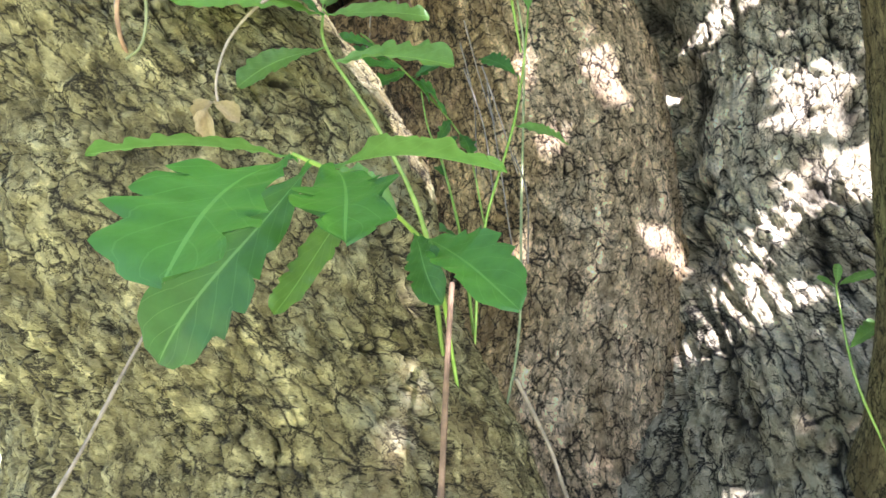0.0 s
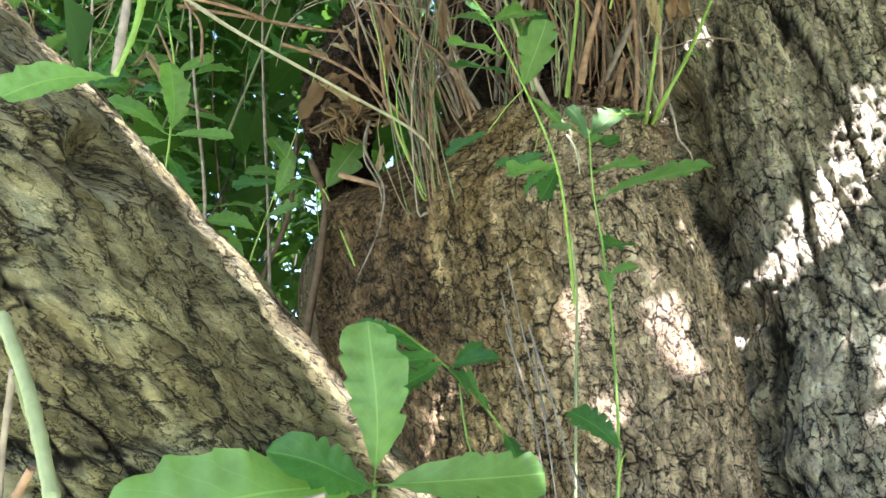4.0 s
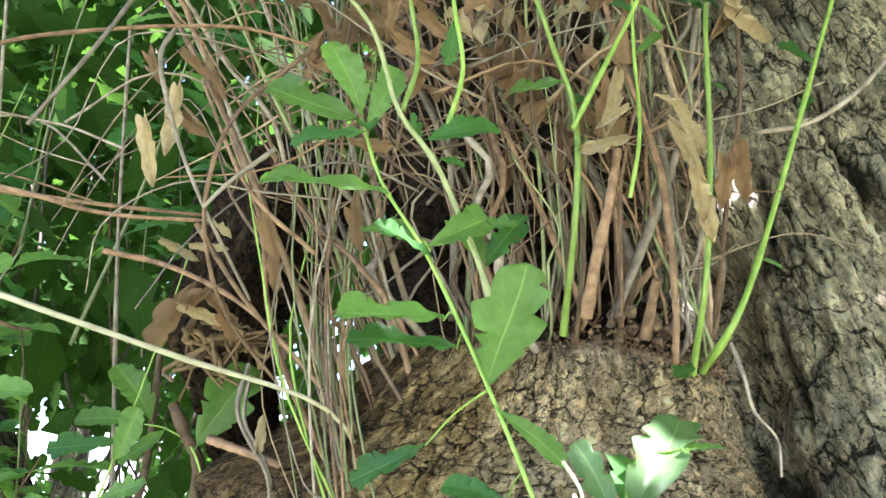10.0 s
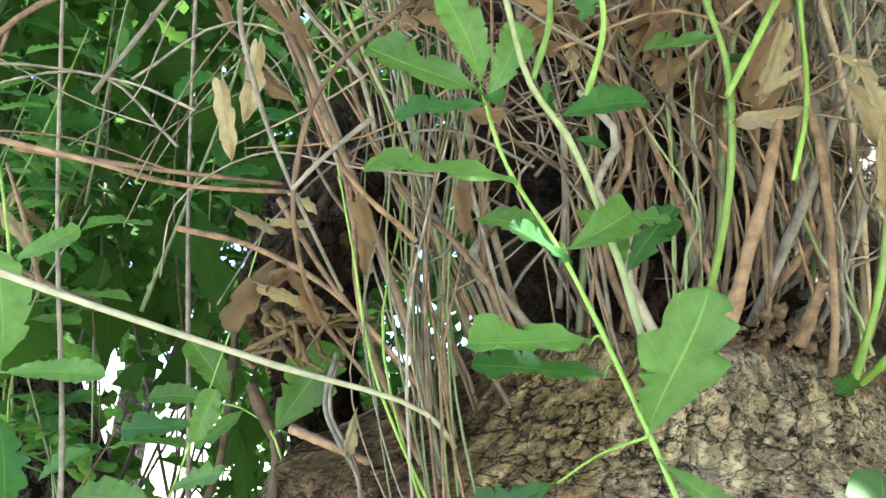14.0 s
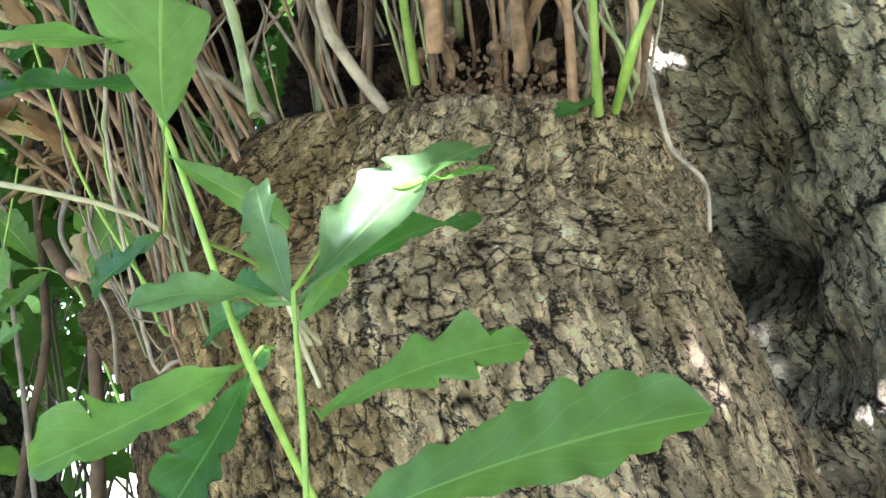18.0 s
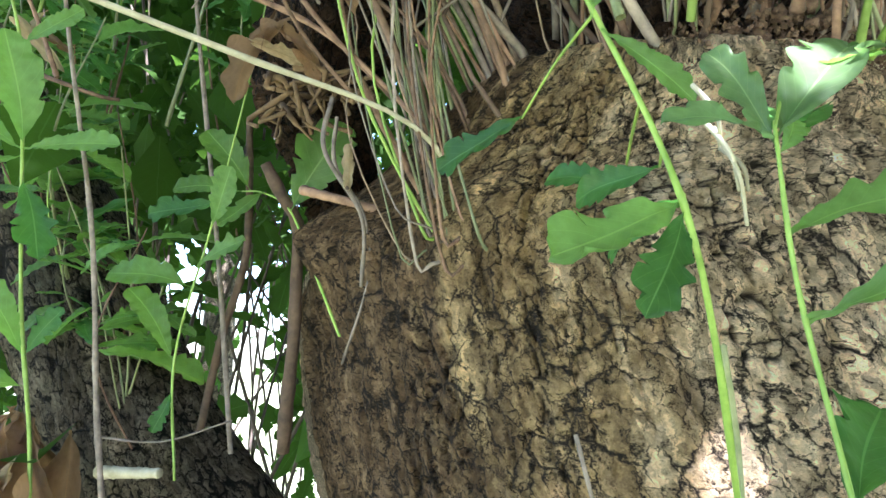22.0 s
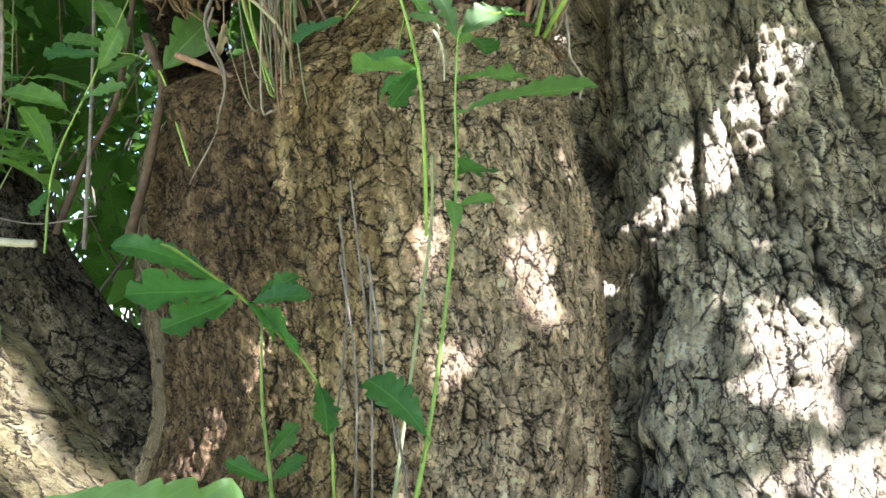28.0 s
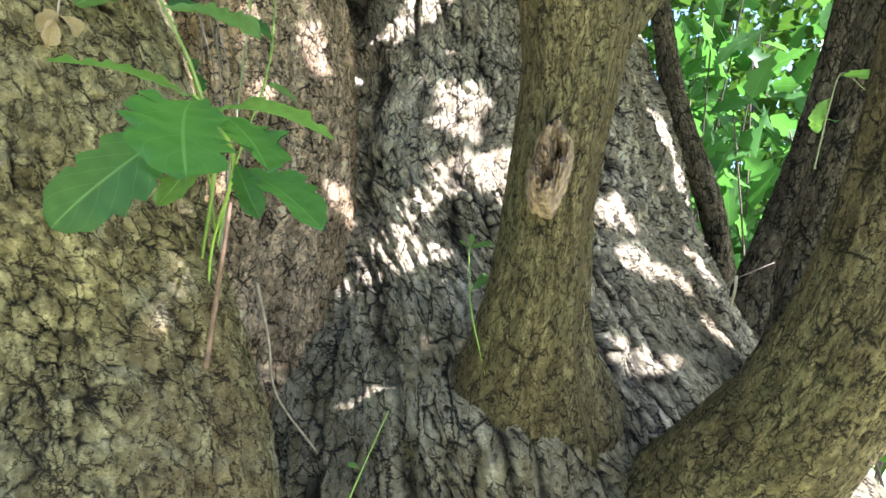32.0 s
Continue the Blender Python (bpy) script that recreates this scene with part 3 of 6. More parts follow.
def leaf_cloud(name, spots, mat, parent, label="", kind="stuff", size=(0.07, 0.12), flat=0.5, seed=0, upward=0.6, shape="plain"):
    """Many small leaves in one mesh, one at each spot (an array of points), of mixed size and turn."""
    rng = np.random.default_rng(seed)
    n = len(spots)
    s = np.array([0, 0.3, 0.65, 1.0])
    w = np.array([0.02, 0.24, 0.30, 0.02])
    if shape == "lobed":
        s, w = np.array([0, 0.16, 0.3, 0.42, 0.56, 0.68, 0.84, 1.0]), np.array([0.015, 0.05, 0.19, 0.12, 0.30, 0.19, 0.24, 0.03])
    if shape == "simple":
        s, w = np.array([0, 0.5, 1.0]), np.array([0.02, 0.33, 0.02])
    row = np.concatenate([np.stack([-w, s, 0.25 * w - 0.15 * s * s], 1), np.stack([0 * w, s, -0.15 * s * s], 1), np.stack([w, s, 0.25 * w - 0.15 * s * s], 1)])
    k = len(s)
    f = [(a * k + i, (a + 1) * k + i, (a + 1) * k + i + 1, a * k + i + 1) for a in (0, 1) for i in range(k - 1)]
    y = rng.normal(size=(n, 3))
    y[:, 2] -= 0.4
    y /= np.linalg.norm(y, axis=1)[:, None]
    z = rng.normal(size=(n, 3)) * (1 - flat)
    z[:, 2] += upward
    z -= y * (z * y).sum(1)[:, None]
    z /= np.linalg.norm(z, axis=1)[:, None] + 1e-9
    x = np.cross(y, z)
    size = rng.uniform(size[0], size[1], n)[:, None, None]
    v = np.asarray(spots)[:, None] + size * (row[None, :, 0:1] * x[:, None] + (row[None, :, 1:2] - 0.5) * y[:, None] + row[None, :, 2:3] * z[:, None])
    faces = (np.array(f)[None] + (np.arange(n) * 3 * k)[:, None, None]).reshape(-1, 4)
    uv = np.tile(np.concatenate([np.stack([0 * s, s], 1), np.stack([0 * s + 0.5, s], 1), np.stack([0 * s + 1, s], 1)]), (n, 1))
    ob = mesh_object(name, v.reshape(-1, 3), faces, mat, parent, label, uv=uv)
    return tagged(ob, kind=kind)

# ---- the ground ----
def ground_height(x, y):
    return 0.05 * vnoise(x * 0.6, y * 0.6, x * 0, 3) + 0.25 * vnoise(x * 0.05, y * 0.05, x * 0, 4)


side = np.concatenate([-np.geomspace(900, 3, 30), np.linspace(-2.5, 2.5, 24), np.geomspace(3, 900, 30)])
gx, gy = np.meshgrid(side, side, indexing="ij")
ground = mesh_object("ground", np.stack([gx, gy, ground_height(gx, gy)], -1).reshape(-1, 3), grid_faces(len(side), len(side), closed=False), GRASS)
tagged(ground, "green meadow ground under and around the old oak", "ground", kind="structure")

# ---- the oak: its stems ----
oak = tagged(new("oak_tree"), "old multi-stemmed oak with cracked bark and a skirt of shoots", "tree")
oak.location = (0.5, 1.4, 0)
oak_inverse = Matrix.Translation((-0.5, -1.4, 0))


def grow(ob):
    """Hangs a part on the oak where it stands."""
    ob.parent = oak
    ob.matrix_parent_inverse = oak_inverse
    return ob


PHI_L, PHI_M = radians(5.4), radians(29.8)
LEANING = [(-0.10, 0.80, 0.85, 0.36, 0.30), (-0.136, 0.73, 1.20, 0.285, 0.21), (-0.155, 0.745, 1.40, 0.242, 0.135), (-0.213, 0.72, 1.55, 0.230, 0.148), (-0.255, 0.722, 1.70, 0.231, 0.158),
           (-0.348, 0.686, 1.85, 0.206, 0.186), (-0.475, 0.657, 2.00, 0.188, 0.179), (-0.643, 0.634, 2.15, 0.150, 0.155), (-0.86, 0.60, 2.32, 0.135, 0.14), (-1.3, 0.5, 2.62, 0.12, 0.12), (-2.1, 0.35, 3.2, 0.09, 0.09), (-2.9, 0.3, 4.2, 0.03, 0.03)]
MIDDLE = [(0.16, 1.22, 1.00, 0.42, 0.52), (0.10, 1.38, 1.22, 0.33, 0.48), (0.077, 1.453, 1.40, 0.283, 0.465), (0.077, 1.588, 1.70, 0.235, 0.515), (0.044, 1.691, 2.00, 0.281, 0.552),
          (0.032, 1.690, 2.16, 0.287, 0.505), (0.095, 1.58, 2.235, 0.262, 0.345), (0.150, 1.49, 2.31, 0.225, 0.215), (0.155, 1.55, 2.37, 0.18, 0.17), (0.15, 1.64, 2.56, 0.15, 0.16), (0.13, 1.66, 3.0, 0.18, 0.21), (0.05, 1.60, 3.6, 0.17, 0.19), (-0.05, 1.65, 4.6, 0.12, 0.13), (-0.15, 1.7, 5.8, 0.03, 0.03)]
BIG = [(0.84, 1.16, 0.80, 0.88, 0.88), (0.86, 1.26, 1.10, 0.84, 0.84), (0.88, 1.40, 1.30, 0.775, 0.775), (0.896, 1.558, 1.50, 0.718, 0.718), (0.850, 1.725, 1.75, 0.732, 0.732), (0.908, 1.849, 2.00, 0.721, 0.721),
       (0.925, 1.985, 2.30, 0.696, 0.696), (0.90, 2.075, 2.60, 0.67, 0.67), (0.86, 2.16, 3.0, 0.62, 0.62), (0.8, 2.3, 3.8, 0.52, 0.52), (0.75, 2.4, 5.2, 0.36, 0.36), (0.7, 2.5, 7.0, 0.08, 0.08)]
grow(limb("stem", LEANING, BARK_TAN, None, "leaning stem with tan cracked bark", (0.019, 0.032, 0.0095, 0.55, 0.42), True, PHI_L, -1.25, 1.75, 320, 30, 430, 11, shown=(1.28, 2.2),
          lumps=[(-0.254, 0.565, 1.926, 0.013, -0.045), (-0.252, 0.562, 1.912, 0.012, -0.03), (-0.252, 0.56, 1.92, 0.05, 0.016), (-0.068, 0.60, 1.35, 0.012, -0.012), (-0.068, 0.60, 1.35, 0.03, 0.010), (-0.12, 0.60, 1.45, 0.03, 0.008), (-0.30, 0.56, 1.62, 0.05, 0.012)]))
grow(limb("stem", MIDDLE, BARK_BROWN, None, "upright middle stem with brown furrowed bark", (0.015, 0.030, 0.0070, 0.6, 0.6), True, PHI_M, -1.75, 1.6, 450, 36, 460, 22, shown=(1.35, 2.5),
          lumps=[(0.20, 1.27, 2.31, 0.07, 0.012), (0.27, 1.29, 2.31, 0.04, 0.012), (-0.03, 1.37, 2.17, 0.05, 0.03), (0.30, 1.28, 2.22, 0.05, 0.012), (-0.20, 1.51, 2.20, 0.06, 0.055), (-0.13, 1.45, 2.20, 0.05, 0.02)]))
grow(limb("stem", BIG, BARK_GREY, None, "massive main stem with deep grey furrowed bark", (0.030, 0.105, 0.0185, 0.6, 1.25), True, 0.0, -1.75, 1.35, 480, 36, 440, 33, shown=(1.2, 2.85),
          lumps=[(0.46, 0.92, 1.45, 0.16, 0.05), (0.56, 0.86, 1.38, 0.12, 0.06), (0.50, 1.08, 1.86, 0.05, 0.02), (0.50, 0.74, 1.29, 0.12, 0.06), (0.40, 0.80, 1.22, 0.14, 0.03), (0.40, 1.57, 2.52, 0.055, -0.14), (0.40, 1.53, 2.42, 0.055, -0.14), (0.40, 1.49, 2.32, 0.055, -0.14), (0.40, 1.44, 2.22, 0.055, -0.14), (0.395, 1.38, 2.12, 0.05, -0.13), (0.39, 1.33, 2.02, 0.05, -0.12), (0.385, 1.28, 1.93, 0.045, -0.11), (0.38, 1.22, 1.84, 0.045, -0.10), (0.38, 1.16, 1.75, 0.04, -0.09), (0.375, 1.11, 1.66, 0.04, -0.08)]))
FORKED = [(0.60, 0.92, 1.14, 0.28, 0.26), (0.55, 0.84, 1.25, 0.25, 0.21), (0.540, 0.778, 1.335, 0.160, 0.152), (0.508, 0.732, 1.40, 0.108, 0.104), (0.468, 0.676, 1.48, 0.075, 0.074), (0.447, 0.640, 1.55, 0.062, 0.062), (0.418, 0.598, 1.65, 0.054, 0.054), (0.400, 0.555, 1.78, 0.058, 0.056),
          (0.385, 0.53, 1.88, 0.075, 0.06), (0.35, 0.50, 2.0, 0.062, 0.058), (0.31, 0.42, 2.25, 0.05, 0.05), (0.30, 0.30, 2.7, 0.04, 0.04), (0.34, 0.20, 3.05, 0.02, 0.02)]
grow(limb("stem", FORKED, BARK_OLIVE, None, "slim forked stem with smooth olive bark", (0.006, 0.010, 0.0016), False, 0.0, 1.0, 2.2, 130, 20, 360, 44, shown=(1.25, 2.1),
          lumps=[(0.385, 0.55, 1.655, 0.04, 0.010)]))
grow(limb("branch", [(0.40, 0.56, 1.80, 0.04, 0.04), (0.46, 0.55, 1.90, 0.05, 0.05), (0.54, 0.545, 2.02, 0.046, 0.046), (0.585, 0.50, 2.15, 0.04, 0.04), (0.60, 0.36, 2.6, 0.03, 0.03), (0.66, 0.25, 3.0, 0.012, 0.012)], BARK_OLIVE, None, "", (0.012, 0.02, 0.002), fine=90, rows=120, seed=45))
LOW_LIMB = [(0.80, 0.80, 1.10, 0.16, 0.16), (0.70, 0.56, 1.24, 0.11, 0.11), (0.635, 0.39, 1.365, 0.082, 0.082), (0.608, 0.300, 1.470, 0.073, 0.073), (0.603, 0.25, 1.58, 0.070, 0.070), (0.606, 0.215, 1.71, 0.068, 0.068), (0.61, 0.18, 1.9, 0.066, 0.066), (0.62, 0.06, 2.4, 0.055, 0.055), (0.65, -0.04, 2.75, 0.04, 0.04), (0.72, -0.12, 3.05, 0.015, 0.015)]
grow(limb("branch", LOW_LIMB, BARK_OLIVE, None, "low rising limb with mossy olive bark", (0.013, 0.022, 0.004), fine=200, rows=260, span=3.0, coarse=10, seed=55))
for points, r, s in (([(1.25, 1.15, 1.1), (1.311, 0.993, 1.44), (1.323, 0.969, 1.6), (1.342, 0.883, 1.849), (1.325, 0.803, 2.065), (1.274, 0.721, 2.279), (1.2, 0.6, 2.8)], 0.055, 61),
                     ([(0.95, 0.85, 1.15), (1.048, 0.677, 1.454), (1.053, 0.657, 1.597), (1.055, 0.605, 1.777), (1.035, 0.543, 1.952), (0.989, 0.479, 2.123), (0.9, 0.4, 2.6)], 0.062, 62),
                     ([(1.5, 1.3, 1.2), (1.526, 1.204, 1.494), (1.49, 1.222, 1.723), (1.447, 1.237, 1.874), (1.34, 1.272, 2.096), (1.267, 1.3, 2.4)], 0.036, 63)):
    grow(limb("branch", [(*p, r * (1.1 - 0.05 * i), r * (1.1 - 0.05 * i)) for i, p in enumerate(points)], BARK_SHADED, None, "branch with bark darkened for shade", (0.014, 0.024, 0.004), fine=90, span=3.0, coarse=6, rows=160, seed=s))
FAR_LIMB = [(-0.05, 1.82, 1.5, 0.2, 0.2), (-0.355, 1.75, 1.715, 0.155, 0.155), (-0.445, 1.73, 1.825, 0.135, 0.135), (-0.525, 1.73, 1.955, 0.118, 0.118), (-0.612, 1.73, 2.115, 0.107, 0.107), (-0.70, 1.73, 2.26, 0.10, 0.10), (-0.82, 1.72, 2.40, 0.10, 0.10), (-1.1, 1.68, 2.58, 0.09, 0.09), (-1.7, 1.6, 2.8, 0.07, 0.07)]
grow(limb("branch", FAR_LIMB, BARK_SHADED, None, "limb behind the leaves with bark darkened for shade", (0.018, 0.035, 0.006), fine=170, rows=210, span=3.0, coarse=6, seed=71))
grow(limb("branch", [(-0.45, 1.66, 1.62, 0.07, 0.07), (-0.62, 1.52, 1.76, 0.055, 0.055), (-0.71, 1.44, 1.885, 0.046, 0.046), (-0.758, 1.42, 1.963, 0.043, 0.043), (-0.845, 1.41, 2.058, 0.04, 0.04), (-0.962, 1.40, 2.147, 0.038, 0.038), (-1.5, 1.3, 2.4, 0.034, 0.034)], BARK_SHADED, None, "", (0.014, 0.028, 0.004), fine=110, span=3.0, coarse=6, rows=150, seed=72))
grow(limb("branch", [(-1.451, 1.880, 3.001, 0.030, 0.030), (-1.258, 1.880, 2.876, 0.028, 0.028), (-1.095, 1.880, 2.752, 0.026, 0.026), (-0.917, 1.880, 2.617, 0.020, 0.020), (-0.775, 1.880, 2.424, 0.014, 0.014)], BARK_SHADED, None, "", (0.012, 0.024, 0.003), fine=60, span=3.0, coarse=6, rows=90, seed=94))
grow(limb("branch", [(-1.493, 1.880, 2.911, 0.016, 0.016), (-1.268, 1.880, 2.768, 0.015, 0.015), (-1.133, 1.880, 2.688, 0.013, 0.013), (-1.004, 1.880, 2.618, 0.010, 0.010)], BARK_SHADED, None, "", (0.012, 0.024, 0.003), fine=60, span=3.0, coarse=6, rows=90, seed=95))
grow(limb("branch", [(-1.368, 1.880, 2.350, 0.016, 0.016), (-1.288, 1.880, 2.531, 0.015, 0.015), (-1.160, 1.880, 2.728, 0.013, 0.013), (-1.094, 1.880, 2.927, 0.012, 0.012)], BARK_SHADED, None, "", (0.012, 0.024, 0.003), fine=60, span=3.0, coarse=6, rows=90, seed=96))
grow(limb("rotten_wood", [(-0.20, 1.70, 2.17, 0.03, 0.03), (-0.215, 1.66, 2.25, 0.045, 0.045), (-0.235, 1.59, 2.34, 0.06, 0.06), (-0.235, 1.56, 2.43, 0.080, 0.08), (-0.16, 1.62, 2.62, 0.09, 0.09)], ROT_SHADED, None, "crumbling wood behind the knob, darkened for shade", (0.020, 0.022, 0.018), fine=160, rows=120, span=3.0, coarse=6, seed=92))
grow(limb("rotten_wood", [(0.135, 1.55, 2.245, 0.16, 0.18), (0.145, 1.50, 2.31, 0.175, 0.195), (0.145, 1.535, 2.40, 0.165, 0.185), (0.14, 1.62, 2.56, 0.165, 0.20), (0.13, 1.65, 2.9, 0.18, 0.21)], ROT_SHADED, None, "crumbling wood under the shoots, darkened for gap shade", (0.022, 0.024, 0.020), True, PHI_M, -1.75, 1.7, 240, 20, 200, 91))
grow(limb("bole", [(0.5, 1.4, -0.1, 1.25, 1.15), (0.5, 1.4, 0.25, 1.02, 0.92), (0.5, 1.4, 0.7, 0.92, 0.84), (0.46, 1.36, 0.98, 0.84, 0.82), (0.46, 1.38, 1.10, 0.70, 0.70), (0.46, 1.4, 1.16, 0.4, 0.4), (0.46, 1.4, 1.18, 0.02, 0.02)], BARK_GREY, None, "broad short bole with grey bark", (0.034, 0.06, 0.012), True, fine=150, rows=90, seed=81))

# ---- the crown overhead, with gaps that let the sun through ----
ACROSS = SUN_WAY.cross(Vector((0, 0, 1))).normalized()
UP = ACROSS.cross(SUN_WAY)
# sunlit places on the bark: x, y, z, half width, half height
GAPS = [(0.258, 1.19, 1.945, 0.029, 0.075), (0.135, 1.215, 1.965, 0.013, 0.055), (0.179, 1.18, 1.85, 0.017, 0.038), (-0.062, 1.378, 1.765, 0.026, 0.055), (-0.072, 1.382, 1.70, 0.028, 0.050), (0.098, 1.176, 1.645, 0.024, 0.045),
        (0.342, 1.137, 1.65, 0.052, 0.04), (0.302, 1.25, 2.10, 0.004, 0.03),
        (0.70, 1.36, 2.42, 0.032, 0.07), (0.66, 1.355, 2.33, 0.032, 0.07), (0.615, 1.345, 2.25, 0.034, 0.06), (0.565, 1.34, 2.18, 0.038, 0.055), (0.515, 1.325, 2.115, 0.042, 0.045), (0.47, 1.327, 2.07, 0.032, 0.032), (0.433, 1.338, 2.034, 0.025, 0.02), (0.60, 1.15, 1.935, 0.045, 0.065), (0.575, 1.12, 1.87, 0.05, 0.06),
        (0.62, 1.05, 1.765, 0.12, 0.075), (0.56, 1.03, 1.70, 0.11, 0.07), (0.48, 1.04, 1.63, 0.08, 0.065), (0.43, 1.035, 1.55, 0.055, 0.065), (0.865, 0.97, 1.706, 0.045, 0.065), (0.89, 0.91, 1.62, 0.045, 0.065), (0.99, 0.906, 1.588, 0.07, 0.04),
        (1.05, 0.85, 1.49, 0.04, 0.065), (0.79, 0.80, 1.42, 0.045, 0.065), (1.20, 1.20, 2.02, 0.035, 0.12), (1.25, 1.15, 1.86, 0.035, 0.12), (1.16, 0.99, 1.65, 0.05, 0.08), (0.518, 0.295, 1.44, 0.02, 0.03), (0.56, 0.24, 1.55, 0.015, 0.03),
        (0.43, 1.46, 2.45, 0.02, 0.04), (0.50, 1.49, 2.72, 0.02, 0.04), (0.083, 1.06, 2.165, 0.005, 0.035), (-0.02, 1.05, 2.40, 0.03, 0.03)]
plane_axes = [(Vector((1, 0, 0)), Vector((0, 0, 1)))] * len(GAPS)
for i in range(10):
    ridge_place, ridge_out = surface(LEANING, PHI_L, -0.27, 1.70 + 0.05 * i)
    GAPS.append((*ridge_place, 0.031, 0.031))
    plane_axes.append((ACROSS, UP))
gap_at = np.array([g[:3] for g in GAPS])
gap_half = np.array([g[3:] for g in GAPS])
gap_half[gap_at[:, 0] > 0.4] += 0.004
gap_one, gap_two = np.array([a[0] for a in plane_axes]), np.array([a[1] for a in plane_axes])
gap_face = np.cross(gap_one, gap_two)
sun_way = np.array(SUN_WAY)
MIDST = Vector((0.3, 1.0, 1.8))


def shade_leaves(count, low, high, margin, ring, seed):
    """Places in a slab across the sun's way that keep clear of the gaps; ring: only that near to a gap."""
    rng = np.random.default_rng(seed)
    d = 0.55 + rng.uniform(low, high, count)[:, None]
    if ring:
        g = rng.integers(0, len(GAPS), count)
        reach = gap_half[g] + ring * np.array([1.0, 1.5])
        p = gap_at[g] + gap_one[g] * (rng.uniform(-1, 1, count) * reach[:, 0])[:, None] + gap_two[g] * (rng.uniform(-1, 1, count) * reach[:, 1])[:, None]
        level = (np.array(MIDST) - p) @ sun_way
        p = p + (level[:, None] + d) * sun_way
    else:
        a, b = rng.uniform(-1.25, 1.25, (2, count))
        rim = 1 + 0.16 * vnoise(a * 4, b * 4, a * 0, 51) + 0.10 * vnoise(a * 11, b * 11, a * 0, 52)
        inside = (a * a + b * b < rim * rim) & (b > -0.62 + 0.08 * vnoise(a * 6, b * 6, a * 0, 54))
        a, b, d = a[inside], b[inside], d[inside]
        d = d + 0.22 * (vnoise(a * 2.2, b * 2.2, a * 0, 53) - (a * a + b * b))[:, None]
        p = np.array(MIDST) + (0.2 + 2.25 * a)[:, None] * np.array(ACROSS) + (0.35 + 1.85 * b)[:, None] * np.array(UP) + d * sun_way
        count = len(p)
    keep = np.ones(count, dtype=bool)
    for at, half, one, two, face in zip(gap_at, gap_half, gap_one, gap_two, gap_face):
        q = p - at
        q = q - ((q @ face) / (sun_way @ face))[:, None] * sun_way
        x, y = q @ one, q @ two
        ragged = 1 + 0.22 * np.sin(60 * x + 45 * y + 9 * at[0]) + 0.12 * np.sin(130 * y - 90 * x)
        keep &= ((x / (half[0] + margin)) ** 2 + (y / (half[1] + 1.5 * margin)) ** 2) > ragged
    return p[keep]


thick = np.random.default_rng(12)
# unseen leaves added on the sun's line to block a stray bright patch
leak_plug = np.array([0.146, 1.262, 2.28]) + thick.uniform(1.8, 2.3, 220)[:, None] * sun_way + thick.normal(size=(220, 3)) * 0.04
grow(leaf_cloud("crown", np.vstack([shade_leaves(17000, 1.3, 1.9, 0.085, 0, 5), leak_plug]), LEAF_FAR, None, "green leafy crown with gaps", size=(0.12, 0.18), seed=6, shape="simple"))
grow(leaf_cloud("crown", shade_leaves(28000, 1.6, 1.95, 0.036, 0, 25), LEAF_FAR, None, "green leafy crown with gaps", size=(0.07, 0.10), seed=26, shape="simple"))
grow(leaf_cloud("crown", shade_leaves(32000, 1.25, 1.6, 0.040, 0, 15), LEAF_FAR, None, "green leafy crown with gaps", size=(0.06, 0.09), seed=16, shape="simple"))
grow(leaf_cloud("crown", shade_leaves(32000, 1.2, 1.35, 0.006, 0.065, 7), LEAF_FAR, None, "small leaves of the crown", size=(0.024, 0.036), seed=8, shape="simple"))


def canopy(count, centre, half, seed):
    """Places in a leafy sheet with a lobed edge that droops outwards."""
    rng = np.random.default_rng(seed)
    a, b, c = rng.uniform(-1.25, 1.25, (3, count))
    rim = 1 + 0.25 * vnoise(a * 3, b * 3, a * 0, seed) + 0.12 * vnoise(a * 9, b * 9, a * 0, seed + 1)
    inside = a * a + b * b < rim * rim
    a, b, c = a[inside], b[inside], c[inside]
    c = 0.8 * c + 0.9 * vnoise(a * 3, b * 3, a * 0, seed + 2) - 1.2 * (a * a + b * b)
    return np.array(centre) + np.stack([a, b, c], 1) * half


# two leaf sheets added overhead to darken the foliage behind the oak
grow(leaf_cloud("crown", canopy(8500, (-0.25, 4.1, 5.8), (5.2, 3.6, 0.7), 9), LEAF_FAR, None, "high green leaf sheet added to block the sun", size=(0.2, 0.32), seed=10))
grow(leaf_cloud("crown", canopy(11000, (-2.0, 3.6, 4.0), (2.0, 1.7, 0.4), 19), LEAF_FAR, None, "low green leaf sheet added to dim the limb", size=(0.09, 0.15), seed=20))

# ---- the skirt of shoots on the middle stem ----
rng = random.Random(4)
DRY = [STEM_BROWN, STEM_TAN, STEM_GREY, STEM_BROWN, STEM_BROWN, STEM_GREY, STEM_VINE, STEM_OLIVE]


